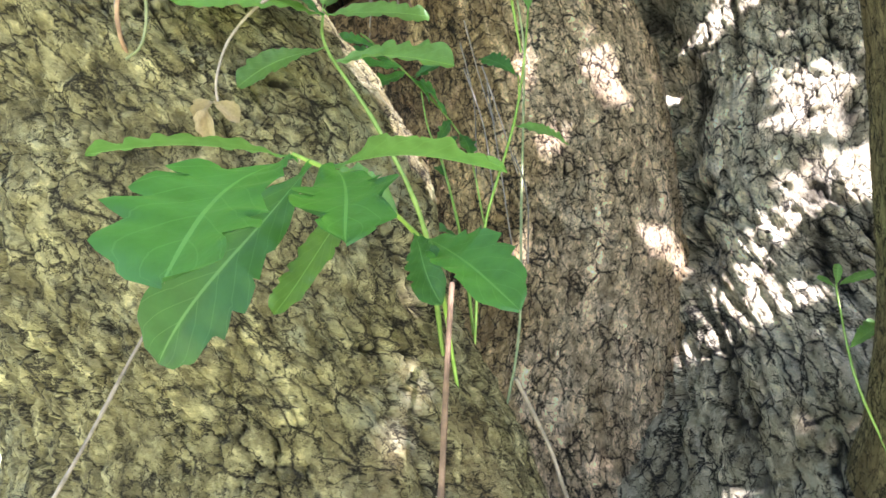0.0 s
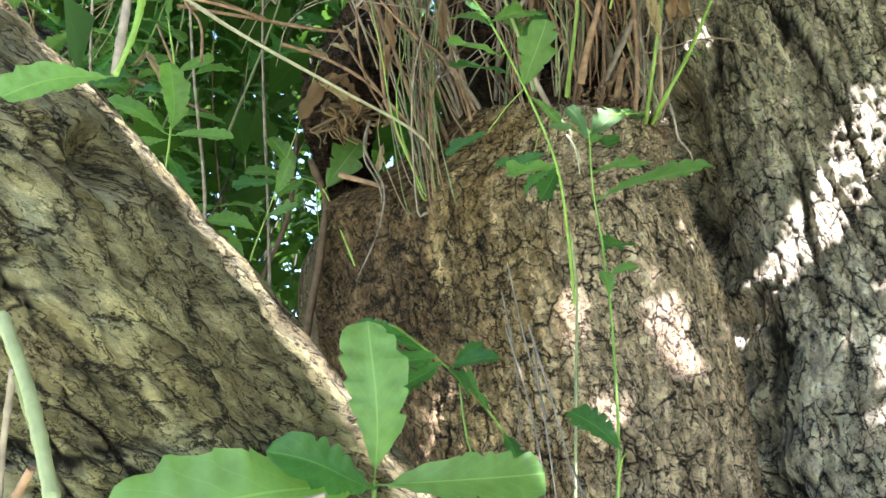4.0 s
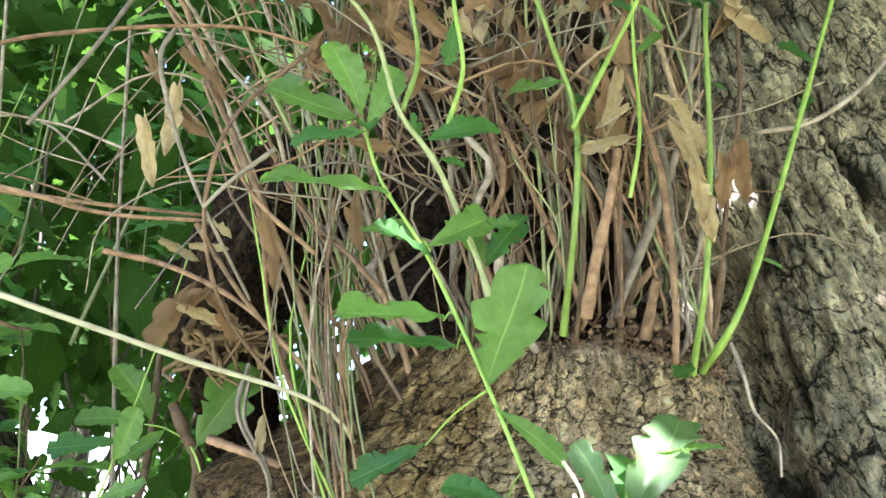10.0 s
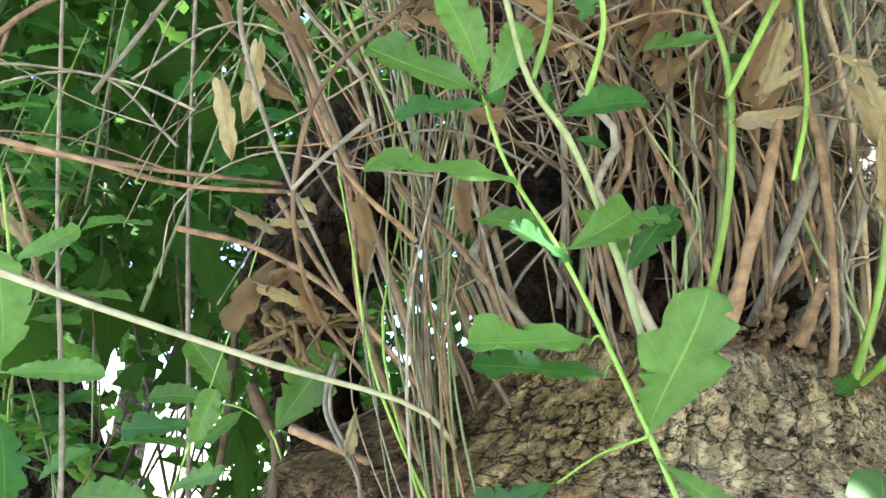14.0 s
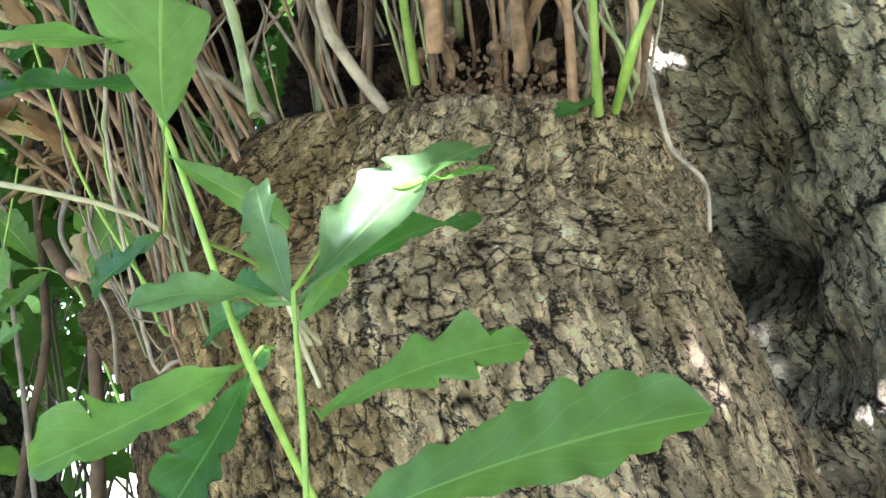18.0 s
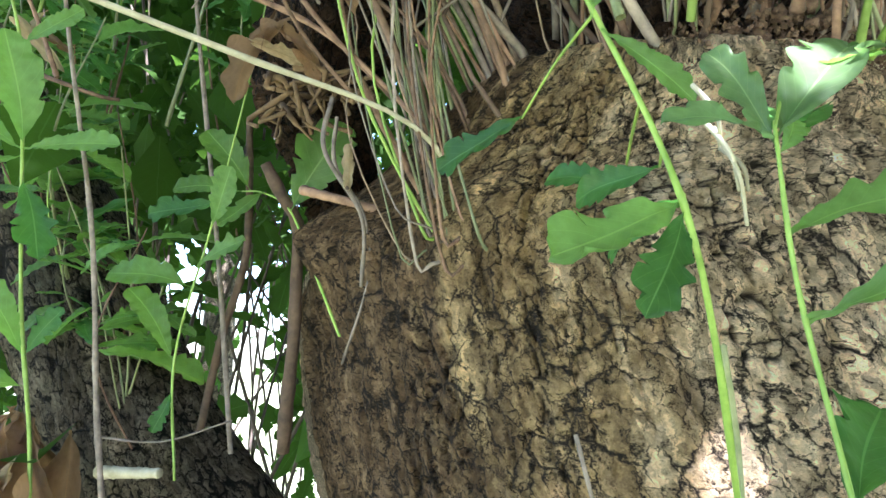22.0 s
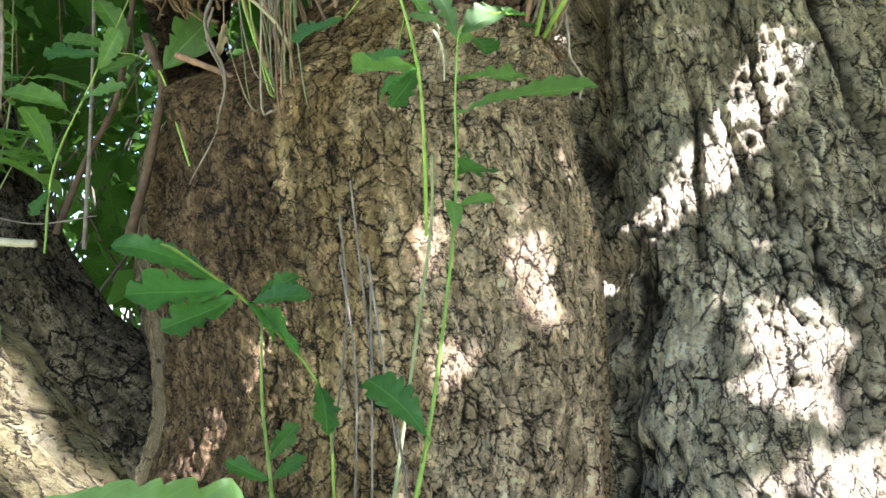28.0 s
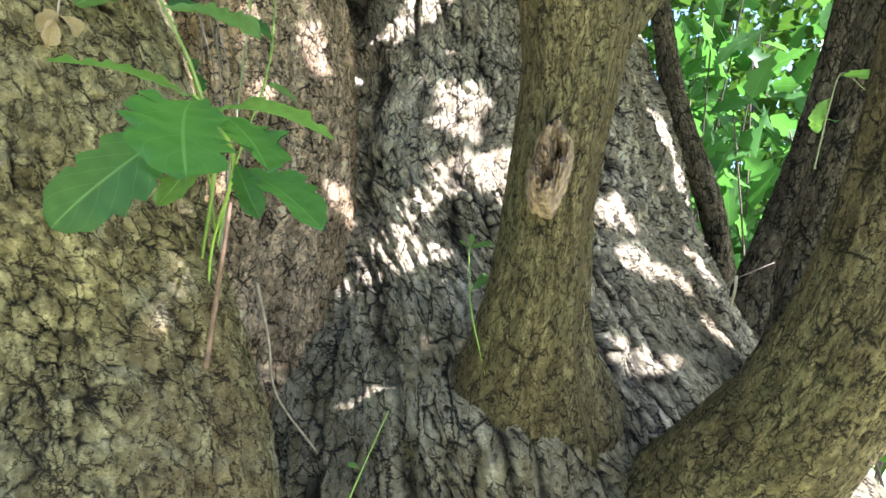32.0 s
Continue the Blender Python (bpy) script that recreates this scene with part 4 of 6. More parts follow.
def dry_shoot(base, out, lean, height, r, mat, kink=0.02):
    """A thin old shoot that leaves the bark outwards and then climbs."""
    pts = [base - out * 0.03, base + out * 0.008 + Vector((0, 0, 0.016))]
    steps = 5
    for i in range(1, steps + 1):
        s = i / steps
        sway = Vector((rng.uniform(-kink, kink), rng.uniform(-kink, kink), 0))
        pts.append(base + out * (0.022 + 0.006 * s) + Vector((lean[0] * s * height, lean[1] * s * height, 0.04 + s * height)) + sway)
    twigs = []
    for _ in range(rng.choice((0, 0, 1, 1, 2))):
        k = rng.randint(2, steps)
        start = pts[k]
        end = start + Vector((rng.uniform(-0.12, 0.12), rng.uniform(-0.07, 0.03), rng.uniform(0.03, 0.17)))
        twigs.append(([start, (start + end) / 2 + Vector((rng.uniform(-.015, .015), 0, -0.01)), end], r * 0.5, r * 0.3))
    return grow(tube("shoot", pts, r, r * 0.6, mat, None, "", 6, 16, 0.25, rng.randint(0, 99), twigs))


BURR_X = (-0.10, -0.05, 0.00, 0.05, 0.10, 0.145, 0.20, 0.26, 0.33)
BURR_Y = (1.42, 1.365, 1.330, 1.310, 1.292, 1.275, 1.272, 1.290, 1.365)
BURR_Z = (2.185, 2.185, 2.205, 2.235, 2.268, 2.318, 2.318, 2.300, 2.322)
for i in range(58):
    # a clump of old shoots from one burr
    q = (i + rng.random()) / 42 if i < 42 else rng.uniform(0.15, 1.0)
    x = -0.085 + 0.40 * q
    back = rng.random() ** 1.6
    base = Vector((x, float(np.interp(x, BURR_X, BURR_Y)) + 0.075 * back, float(np.interp(x, BURR_X, BURR_Z)) + 0.10 * back + rng.uniform(-0.012, 0.012)))
    out = Vector((0.9 * (x - 0.13), -1.0, 0)).normalized()
    slant = (-0.40 + 0.44 * q + rng.gauss(0, 0.11), -0.03 + rng.gauss(0, 0.06))
    for k in range(rng.choice((1, 1, 2, 2, 2, 3))):
        foot = base + out * rng.uniform(-0.004, 0.012) + Vector((rng.gauss(0, 0.012), 0, rng.gauss(0.004, 0.012)))
        lean = (slant[0] + rng.gauss(0, 0.16), slant[1] + rng.gauss(0, 0.08))
        dry_shoot(foot, out, lean, rng.uniform(0.10, 0.45) if rng.random() < 0.35 else rng.uniform(0.40, 0.85), rng.choice((0.0011, 0.0014, 0.0017, 0.0020, 0.0024, 0.0028, 0.0034, 0.0040, 0.0052)), rng.choice(DRY), rng.choice((0.010, 0.018, 0.030, 0.044)))

# shoots that leave the low knob sideways and turn up
for i in range(24):
    foot = Vector((-0.03 + rng.gauss(0, 0.015), 1.355 + rng.gauss(0, 0.012), 2.165 + rng.gauss(0, 0.012)))
    swing = rng.uniform(0.025, 0.075)
    top = Vector((foot.x - swing - rng.uniform(-0.04, 0.12), 1.30 + rng.gauss(0, 0.05), rng.uniform(2.45, 2.85)))
    knee = foot + Vector((-swing * 0.75, -0.025 + rng.gauss(0, 0.01), rng.uniform(-0.012, 0.035)))
    rise = knee.lerp(top, 0.35) + Vector((-0.02, -0.01, 0))
    grow(tube("shoot", [foot, foot.lerp(knee, 0.5) + Vector((0, -0.006, -0.012)), knee, rise, knee.lerp(top, 0.7) + Vector((rng.gauss(0, 0.012), rng.gauss(0, 0.012), 0)), top], rng.uniform(0.0009, 0.0021), 0.0008,
              rng.choice((STEM_GREEN, STEM_OLIVE, STEM_OLIVE, STEM_GREY, STEM_BROWN, STEM_TAN, STEM_GREY)), None, "", 6, 20, 0.2, i))

# old crossing twigs caught in the skirt
for i in range(84):
    start = Vector((rng.gauss(0.05, 0.13), rng.uniform(1.24, 1.42), rng.gauss(2.60, 0.12)))
    way = Vector((rng.uniform(-0.20, 0.20), rng.uniform(-0.05, 0.05), rng.uniform(-0.12, 0.16)))
    start.y -= 0.05 * (start.x > 0)
    bend = start + way * 0.5 + Vector((rng.gauss(0, 0.015), rng.gauss(0, 0.015), rng.gauss(0, 0.02)))
    tagged(tube("twig", [start, bend, start + way], rng.uniform(0.0009, 0.0022), 0.0008, rng.choice((STEM_BROWN, STEM_TAN, STEM_GREY, STEM_BROWN)), None, "", 5, 9), "thin dry twig caught between the shoots", "twig", "twigs")

# long thin dry arcs hanging over the skirt
for i in range(26):
    start = Vector((rng.uniform(-0.40, 0.10), rng.uniform(1.20, 1.42), rng.uniform(2.42, 2.72)))
    run = rng.uniform(0.14, 0.36)
    turn = rng.choice((-1, -1, 1)) * run
    sag = rng.uniform(0.02, 0.13)
    line = [start, start + Vector((0.3 * turn, rng.gauss(0, 0.02), 0.5 * sag + rng.gauss(0, 0.02))), start + Vector((0.65 * turn, rng.gauss(0, 0.03), 0.3 * sag)), start + Vector((0.9 * turn, rng.gauss(0, 0.03), -0.5 * sag)), start + Vector((turn, rng.gauss(0, 0.03), -1.3 * sag))]
    tagged(tube("twig", line, rng.uniform(0.0009, 0.0018), 0.0007, rng.choice((STEM_BROWN, STEM_TAN, STEM_GREY, STEM_GREY)), None, "", 5, 18), "long thin dry twig arching over the shoots", "twig", "twigs")

# knobs where the shoots leave the bark
for i in range(60):
    x = rng.uniform(-0.06, 0.31)
    base = Vector((x, float(np.interp(x, BURR_X, BURR_Y)) + rng.uniform(-0.004, 0.03), float(np.interp(x, BURR_X, BURR_Z)) + rng.uniform(-0.012, 0.045)))
    r = rng.uniform(0.004, 0.009)
    ball, faces = [], []
    for j in range(8):
        for k in range(10):
            th, ph = math.pi * (j + 0.5) / 8, 2 * math.pi * k / 10
            rr = r * (1 + 0.8 * noise.noise(Vector((5 * math.cos(ph) * math.sin(th) + i, 5 * math.sin(ph) * math.sin(th), 5 * math.cos(th)))))
            ball.append(tuple(base + Vector((rr * math.sin(th) * math.cos(ph), rr * math.sin(th) * math.sin(ph), rr * math.cos(th)))))
    faces = [tuple(q2) for q2 in grid_faces(8, 10).tolist()] + [tuple(range(9, -1, -1)), tuple(range(70, 80))]
    grow(mesh_object("burr", ball, faces, BURR))

# crumbled bark along the edge where the shoots leave the stem
crumb_verts, crumb_faces = [], []
for i in range(2400):
    x = rng.uniform(-0.07, 0.335)
    middle = Vector((x, float(np.interp(x, BURR_X, BURR_Y)) + rng.uniform(-0.014, 0.045), float(np.interp(x, BURR_X, BURR_Z)) + rng.gauss(0.002, 0.014)))
    r = rng.choice((0.0010, 0.0014, 0.0018, 0.0022, 0.0028, 0.0036))
    start = len(crumb_verts)
    turn = [Vector((rng.gauss(0, 1), rng.gauss(0, 1), rng.gauss(0, 1))).normalized() for _ in range(3)]
    axis_x, axis_y = turn[0], turn[0].cross(turn[1]).normalized()
    axis_z = axis_x.cross(axis_y)
    for a, b, c in ((1, 0, 0), (0, 1, 0), (-1, 0, 0), (0, -1, 0), (0, 0, 1), (0, 0, -1)):
        crumb_verts.append(tuple(middle + r * rng.uniform(0.6, 1.5) * (a * axis_x + b * axis_y + 0.7 * c * axis_z)))
    for k in range(4):
        crumb_faces.append((start + k, start + (k + 1) % 4, start + 4))
        crumb_faces.append((start + (k + 1) % 4, start + k, start + 5))
tagged(grow(mesh_object("crumbled_bark", crumb_verts, crumb_faces, BURR, None, "crumbled shade-darkened bark at the foot of the shoots", flat=True)), kind="stuff")

# the old wound on the slim stem: a torn hollow with a rolled, knobbly rim
wound = []
HUMPS = [(-0.3, 0.55, 0.28, 0.020), (0.35, 0.6, 0.22, 0.016), (0.30, 0.22, 0.17, -0.026), (-0.25, 0.1, 0.25, 0.015), (0.45, -0.15, 0.25, 0.018), (-0.05, -0.3, 0.2, -0.014), (-0.4, -0.45, 0.28, 0.014), (0.2, -0.6, 0.3, 0.012), (0.0, 0.8, 0.2, 0.014)]
face_way = Vector((-0.64, -0.76, 0.06)).normalized()
over = Vector((0.76, -0.64, 0)).normalized()
tall = face_way.cross(over)
tall = tall if tall.z > 0 else -tall
for j in range(31):
    s = j / 30
    for k in range(72):
        ph = 2 * math.pi * k / 72
        cx, cy = math.cos(ph), math.sin(ph)
        r = s * (1 + 0.22 * noise.noise(Vector((1.6 * cx, 1.6 * cy, 3))) + 0.10 * noise.noise(Vector((4 * cx, 4 * cy, 9))))
        rim = (0.020 + 0.016 * noise.noise(Vector((1.8 * cx, 1.8 * cy, 5)))) * math.exp(-((s - 0.70) / 0.20) ** 2)
        pit = -0.010 * math.exp(-((r * cx - 0.15) / 0.35) ** 2 - ((r * cy - 0.25) / 0.30) ** 2)
        humps = sum(high * math.exp(-((r * cx - bx) ** 2 + (r * cy - by) ** 2) / (wide * wide)) for bx, by, wide, high in HUMPS)
        ribs = humps + 0.008 * noise.noise(Vector((5 * r * cx + 2 * r * cy, 4 * r * cy, 8))) + 0.015 * noise.noise(Vector((16 * r * cx, 13 * r * cy, 1))) + 0.004 * noise.noise(Vector((40 * r * cx, 34 * r * cy, 4)))
        lift = 0.006 + 0.014 * (1 - s * s) + 0.6 * rim + 1.7 * ribs * (1 - s ** 4) - 0.020 * max(0, s - 0.80) / 0.20
        wound.append(tuple(Vector((0.373, 0.546, 1.66)) + over * (0.029 * r * cx + 0.006 * r * cy) + tall * (0.056 * r * cy) + face_way * lift))
grow(mesh_object("knot", wound, [tuple(q) for q in grid_faces(31, 72).tolist()], WOUND, None, "rough reddish rotten wound"))

# a tuft of dry crumbled roots caught beside the knob
bits = []
for i in range(46):
    start = Vector((-0.225 + rng.gauss(0, 0.026), 1.44 + rng.gauss(0, 0.02), 2.345 + rng.gauss(0, 0.010)))
    fall = Vector((rng.gauss(0.02, 0.018), rng.gauss(-0.008, 0.012), rng.uniform(-0.045, 0.004)))
    curl = Vector((rng.gauss(0, 0.014), rng.gauss(0, 0.012), rng.gauss(0, 0.008)))
    bits.append(([start, start + fall * 0.5 + curl, start + fall], rng.uniform(0.0012, 0.0042), rng.uniform(0.0008, 0.0026)))
tagged(tube("root_tuft", *bits[0], STEM_OCHRE, None, "", 6, 7, 0.4, 3, bits[1:]), "tuft of dry crumbled brown roots beside the knob", "roots", kind="stuff")

# brown leaves piled between the shoots
LITTER = random.Random(58)
for i in range(46):
    q = LITTER.random()
    spot = Vector((-0.16 + 0.36 * q + LITTER.gauss(0, 0.03), 1.275 - 0.015 * q + LITTER.gauss(0, 0.02), 2.60 + 0.16 * LITTER.random() - 0.07 * q + (0.10 if q < 0.4 else 0) * LITTER.random()))
    size = LITTER.uniform(0.035, 0.075)
    way = Vector((LITTER.gauss(0, 1), LITTER.gauss(0, 0.5), LITTER.gauss(-0.3, 0.8))).normalized() * size
    face = Vector((LITTER.gauss(0, 0.5), -1.0, LITTER.gauss(0.2, 0.5)))
    pile = leaf(LEAVES_DRY[LITTER.choice((0, 1, 1, 0, 2))], spot, spot + way, face, None, "dead_leaf")
    tagged(pile, "curled brown dead oak leaf", "leaf", "dead leaves")

# ---- sprouts, twigs and dead leaves ----
ALL_LEAVES = [LEAVES[0], LEAVES[1], LEAVES[2], LEAVES[3], LEAVES_DARK[0], LEAVES_DARK[1], *LEAVES_BROAD]


def sprout(label, points, r, mat, leaves):
    """A leafy shoot of the oak: its stem with the leaves on it."""
    stem = grow(tube("sprout", points, r, r * 0.55, mat, None, label, 7, 26, 0.22, len(points)))
    line = spline(points, 101)
    for place, tip, face, kind in leaves:
        if isinstance(place, tuple):
            # a leaf on a stalk of its own
            base = Vector(place)
            root = Vector(min(line.tolist(), key=lambda p: (Vector(p) - base).length))
            if (root - base).length > 0.006:
                stalk = tube("leaf_stalk", [root, root.lerp(base, 0.5) + Vector((0, 0, 0.004)), base], r * 0.5, r * 0.4, mat, stem, "", 5, 8)
                stalk.matrix_parent_inverse = Matrix()
        else:
            base = line[int(place * 100)]
        ob = leaf(ALL_LEAVES[kind], base, tip, face, stem)
        ob.matrix_parent_inverse = Matrix()
    return stem


def twig(name, points, r0, r1, mat, label="thin dry twig"):
    return tagged(tube(name, points, r0, r1, mat, None, "", 7, 26, 0.18, len(points)), label, name, "twigs" if name == "twig" else "")


def dead_leaf(base, tip, face, kind):
    ob = leaf(LEAVES_DRY[kind], base, tip, face, None, "dead_leaf")
    return tagged(ob, "crumpled pale dry oak leaf" if kind in (2, 3) else "curled brown dead oak leaf", "leaf", "dead leaves")


# leafy sprouts: stem, then leaves by place along the stem, tip and face
sprout("young sprout with serrated light green leaves", [(0.000, 0.665, 1.500), (-0.015, 0.600, 1.600), (-0.052, 0.578, 1.679), (-0.094, 0.580, 1.745), (-0.100, 0.592, 1.782)], 0.0022, STEM_GREEN,
       [(0.99, (-0.190, 0.502, 1.771), (0.10, -0.85, 0.35), 0),
        (1.00, (-0.102, 0.572, 1.857), (0.10, -1.25, 0.11), 1),
        (0.99, (-0.010, 0.600, 1.797), (0.00, -0.75, 0.50), 0),
        (0.76, (-0.164, 0.559, 1.717), (0.10, -0.81, 0.43), 0),
        (0.70, (0.004, 0.550, 1.741), (-0.10, -0.56, 0.58), 1),
        (0.97, (-0.128, 0.535, 1.796), (0.10, -0.94, 0.36), 5)])
sprout("sprout with broad deep green leaves close to the path", [(0.030, 0.700, 1.360), (0.008, 0.660, 1.500), (-0.005, 0.560, 1.565), (-0.025, 0.480, 1.585), (-0.055, 0.425, 1.600), (-0.080, 0.390, 1.606)], 0.0020, STEM_GREEN,
       [(0.99, (-0.108, 0.255, 1.548), (0.0, -0.30, 1.0), 8),
        (0.99, (-0.178, 0.365, 1.618), (0.1, -0.08, 1.0), 0),
        (0.93, (-0.155, 0.380, 1.495), (0.2, -0.70, 0.4), 5),
        (0.88, (0.030, 0.385, 1.622), (-0.1, -0.05, 1.0), 1),
        (0.74, (-0.098, 0.400, 1.530), (0.2, -0.40, 0.8), 2),
        (0.52, (0.036, 0.402, 1.560), (-0.1, -0.60, 0.6), 5),
        (0.55, (-0.010, 0.440, 1.545), (-0.4, -0.70, 0.3), 5),
        (0.60, (-0.079, 0.490, 1.630), (0.0, -0.90, 0.2), 1),
        (0.85, (-0.035, 0.300, 1.575), (-0.1, -0.25, 1.0), 4)])
sprout("tall sapling with lobed green leaves and a grey lower stem", [(0.125, 1.150, 1.980), (0.100, 1.090, 2.070), (0.078, 1.060, 2.140), (0.043, 1.072, 2.232), (-0.003, 1.092, 2.335), (-0.040, 1.110, 2.400), (-0.060, 1.126, 2.463)], 0.0020, STEM_GREEN,
       [((0.039, 1.077, 2.238), (0.052, 1.015, 2.300), (0.10, -1.06, 0.25), 6),
        ((0.010, 1.090, 2.287), (-0.052, 1.035, 2.292), (0.10, -0.62, 0.58), 3),
        ((0.021, 1.100, 2.270), (-0.052, 1.078, 2.282), (0.00, -0.56, 0.65), 4),
        ((0.004, 1.150, 2.208), (-0.056, 1.160, 2.184), (0.10, -0.75, 0.50), 4),
        ((0.043, 1.066, 2.226), (0.093, 1.072, 2.190), (0.00, -1.00, 0.29), 2),
        ((0.068, 1.170, 2.172), (0.014, 1.190, 2.188), (0.10, -0.94, 0.36), 5),
        ((0.075, 1.090, 2.160), (0.024, 1.120, 2.152), (0.20, -1.00, 0.29), 5),
        ((0.085, 1.080, 2.140), (0.040, 1.130, 2.125), (0.20, -0.88, 0.36), 4),
        ((0.078, 1.065, 2.132), (0.022, 1.005, 2.116), (0.10, -0.69, 0.58), 3),
        ((0.080, 1.062, 2.130), (0.062, 1.020, 2.085), (0.00, -1.06, 0.29), 4),
        ((0.000, 1.110, 2.345), (-0.055, 1.150, 2.392), (0.10, -0.88, 0.36), 0),
        ((-0.035, 1.100, 2.384), (-0.123, 1.075, 2.403), (0.10, -0.56, 0.65), 3),
        ((-0.004, 1.100, 2.345), (0.052, 1.115, 2.386), (0.00, -1.06, 0.22), 1),
        ((0.000, 1.095, 2.335), (-0.032, 1.060, 2.352), (0.00, -0.75, 0.50), 4),
        (0.99, (-0.078, 1.085, 2.512), (0.10, -1.00, 0.22), 1),
        (0.98, (-0.137, 1.110, 2.496), (0.10, -0.94, 0.29), 3),
        (0.97, (-0.030, 1.105, 2.505), (0.00, -1.12, 0.14), 1),
        (0.96, (-0.122, 1.130, 2.452), (0.10, -0.75, 0.43), 4),
        (0.98, (-0.050, 1.080, 2.445), (0.00, -0.88, 0.43), 5)])
twig("stem", [(0.060, 1.020, 1.340), (0.102, 1.035, 1.511), (0.115, 1.090, 1.700), (0.128, 1.150, 1.900), (0.132, 1.170, 2.000), (0.120, 1.150, 2.070)], 0.0021, 0.0018, STEM_OLIVE, "smooth grey lower stem of a sapling")
sprout("upright sprout with glossy lobed leaves", [(0.030, 0.740, 1.500), (0.040, 0.740, 1.620), (0.080, 0.800, 1.760), (0.105, 0.900, 1.900), (0.118, 0.985, 2.010), (0.114, 1.015, 2.090), (0.110, 1.020, 2.158)], 0.0017, STEM_GREEN,
       [(0.99, (0.169, 1.068, 2.250), (-0.35, -0.94, 0.25), 7),
        ((0.117, 1.030, 2.112), (0.188, 1.030, 2.150), (-0.10, -0.62, 0.61), 3),
        (0.80, (0.231, 0.960, 2.121), (-0.10, -0.62, 0.65), 2),
        (0.99, (0.067, 0.990, 2.164), (0.00, -0.69, 0.58), 7),
        (0.98, (0.083, 1.028, 2.205), (-0.30, -1.00, 0.14), 7),
        ((0.120, 1.050, 2.165), (0.160, 1.130, 2.228), (-0.30, -1.00, 0.29), 5),
        ((0.132, 1.060, 2.196), (0.182, 1.042, 2.210), (0.0, -0.30, 1.00), 2),
        (0.66, (0.161, 1.046, 2.060), (-0.20, -1.00, 0.22), 4),
        (0.58, (0.113, 0.950, 1.984), (-0.10, -1.06, 0.22), 1),
        (0.61, (0.160, 0.985, 2.000), (-0.10, -0.75, 0.50), 2),
        ((0.082, 0.785, 1.800), (0.045, 0.800, 1.836), (0.10, -1.00, 0.36), 8),
        (0.32, (0.150, 0.840, 1.755), (-0.10, -0.75, 0.43), 0),
        (0.97, (0.128, 1.030, 2.170), (0.10, -1.00, 0.22), 1)])
sprout("slender second stem with few leaves", [(0.030, 0.740, 1.520), (0.020, 0.800, 1.620), (-0.000, 0.900, 1.730), (-0.020, 0.970, 1.800), (-0.030, 1.000, 1.860)], 0.0018, STEM_GREEN,
       [(0.55, (-0.033, 0.900, 1.761), (0.1, -0.7, 0.4), 4),
        (0.55, (0.012, 0.900, 1.769), (0.0, -0.7, 0.4), 4),
        (0.45, (-0.010, 0.900, 1.737), (0.0, -0.7, 0.5), 5),
        (0.59, (0.002, 0.900, 1.787), (0.1, -0.7, 0.5), 4),
        (0.26, (-0.022, 0.750, 1.644), (0.1, -0.7, 0.6), 5)])
sprout("arching sprout with drooping blue-green leaves", [(0.095, 1.150, 1.580), (0.060, 1.100, 1.700), (0.034, 1.060, 1.800), (-0.030, 1.000, 1.865), (-0.090, 0.930, 1.900), (-0.105, 0.910, 1.905)], 0.0018, STEM_GREEN,
       [(0.64, (-0.005, 0.950, 1.896), (0.1, -0.7, 0.5), 5),
        (0.50, (-0.017, 0.980, 1.872), (0.1, -0.7, 0.5), 4),
        (0.77, (-0.128, 0.900, 1.905), (0.2, -0.7, 0.4), 5),
        (0.68, (-0.110, 0.900, 1.876), (0.2, -0.7, 0.5), 4),
        (0.66, (-0.092, 0.930, 1.852), (0.2, -0.7, 0.5), 4),
        (0.44, (0.042, 1.000, 1.786), (0.1, -0.7, 0.5), 4),
        (0.70, (-0.131, 0.950, 1.914), (0.2, -0.7, 0.6), 5),
        (0.63, (-0.009, 1.000, 1.912), (0.1, -0.7, 0.6), 4),
        (0.65, (-0.009, 1.000, 1.855), (0.1, -0.7, 0.7), 5)])
sprout("drooping sprout with a wavy green leaf", [(-0.184, 1.485, 2.085), (-0.215, 1.495, 2.150), (-0.252, 1.510, 2.225), (-0.290, 1.525, 2.250), (-0.323, 1.545, 2.257)], 0.0016, STEM_GREEN,
       [((-0.252, 1.510, 2.225), (-0.195, 1.485, 2.325), (0.27, -0.93, -0.25), 6),
        (0.99, (-0.400, 1.520, 2.265), (0.2, -0.80, 0.40), 0),
        (0.90, (-0.345, 1.500, 2.325), (0.2, -0.90, 0.30), 1),
        (0.75, (-0.330, 1.490, 2.215), (0.2, -0.80, 0.40), 3)])
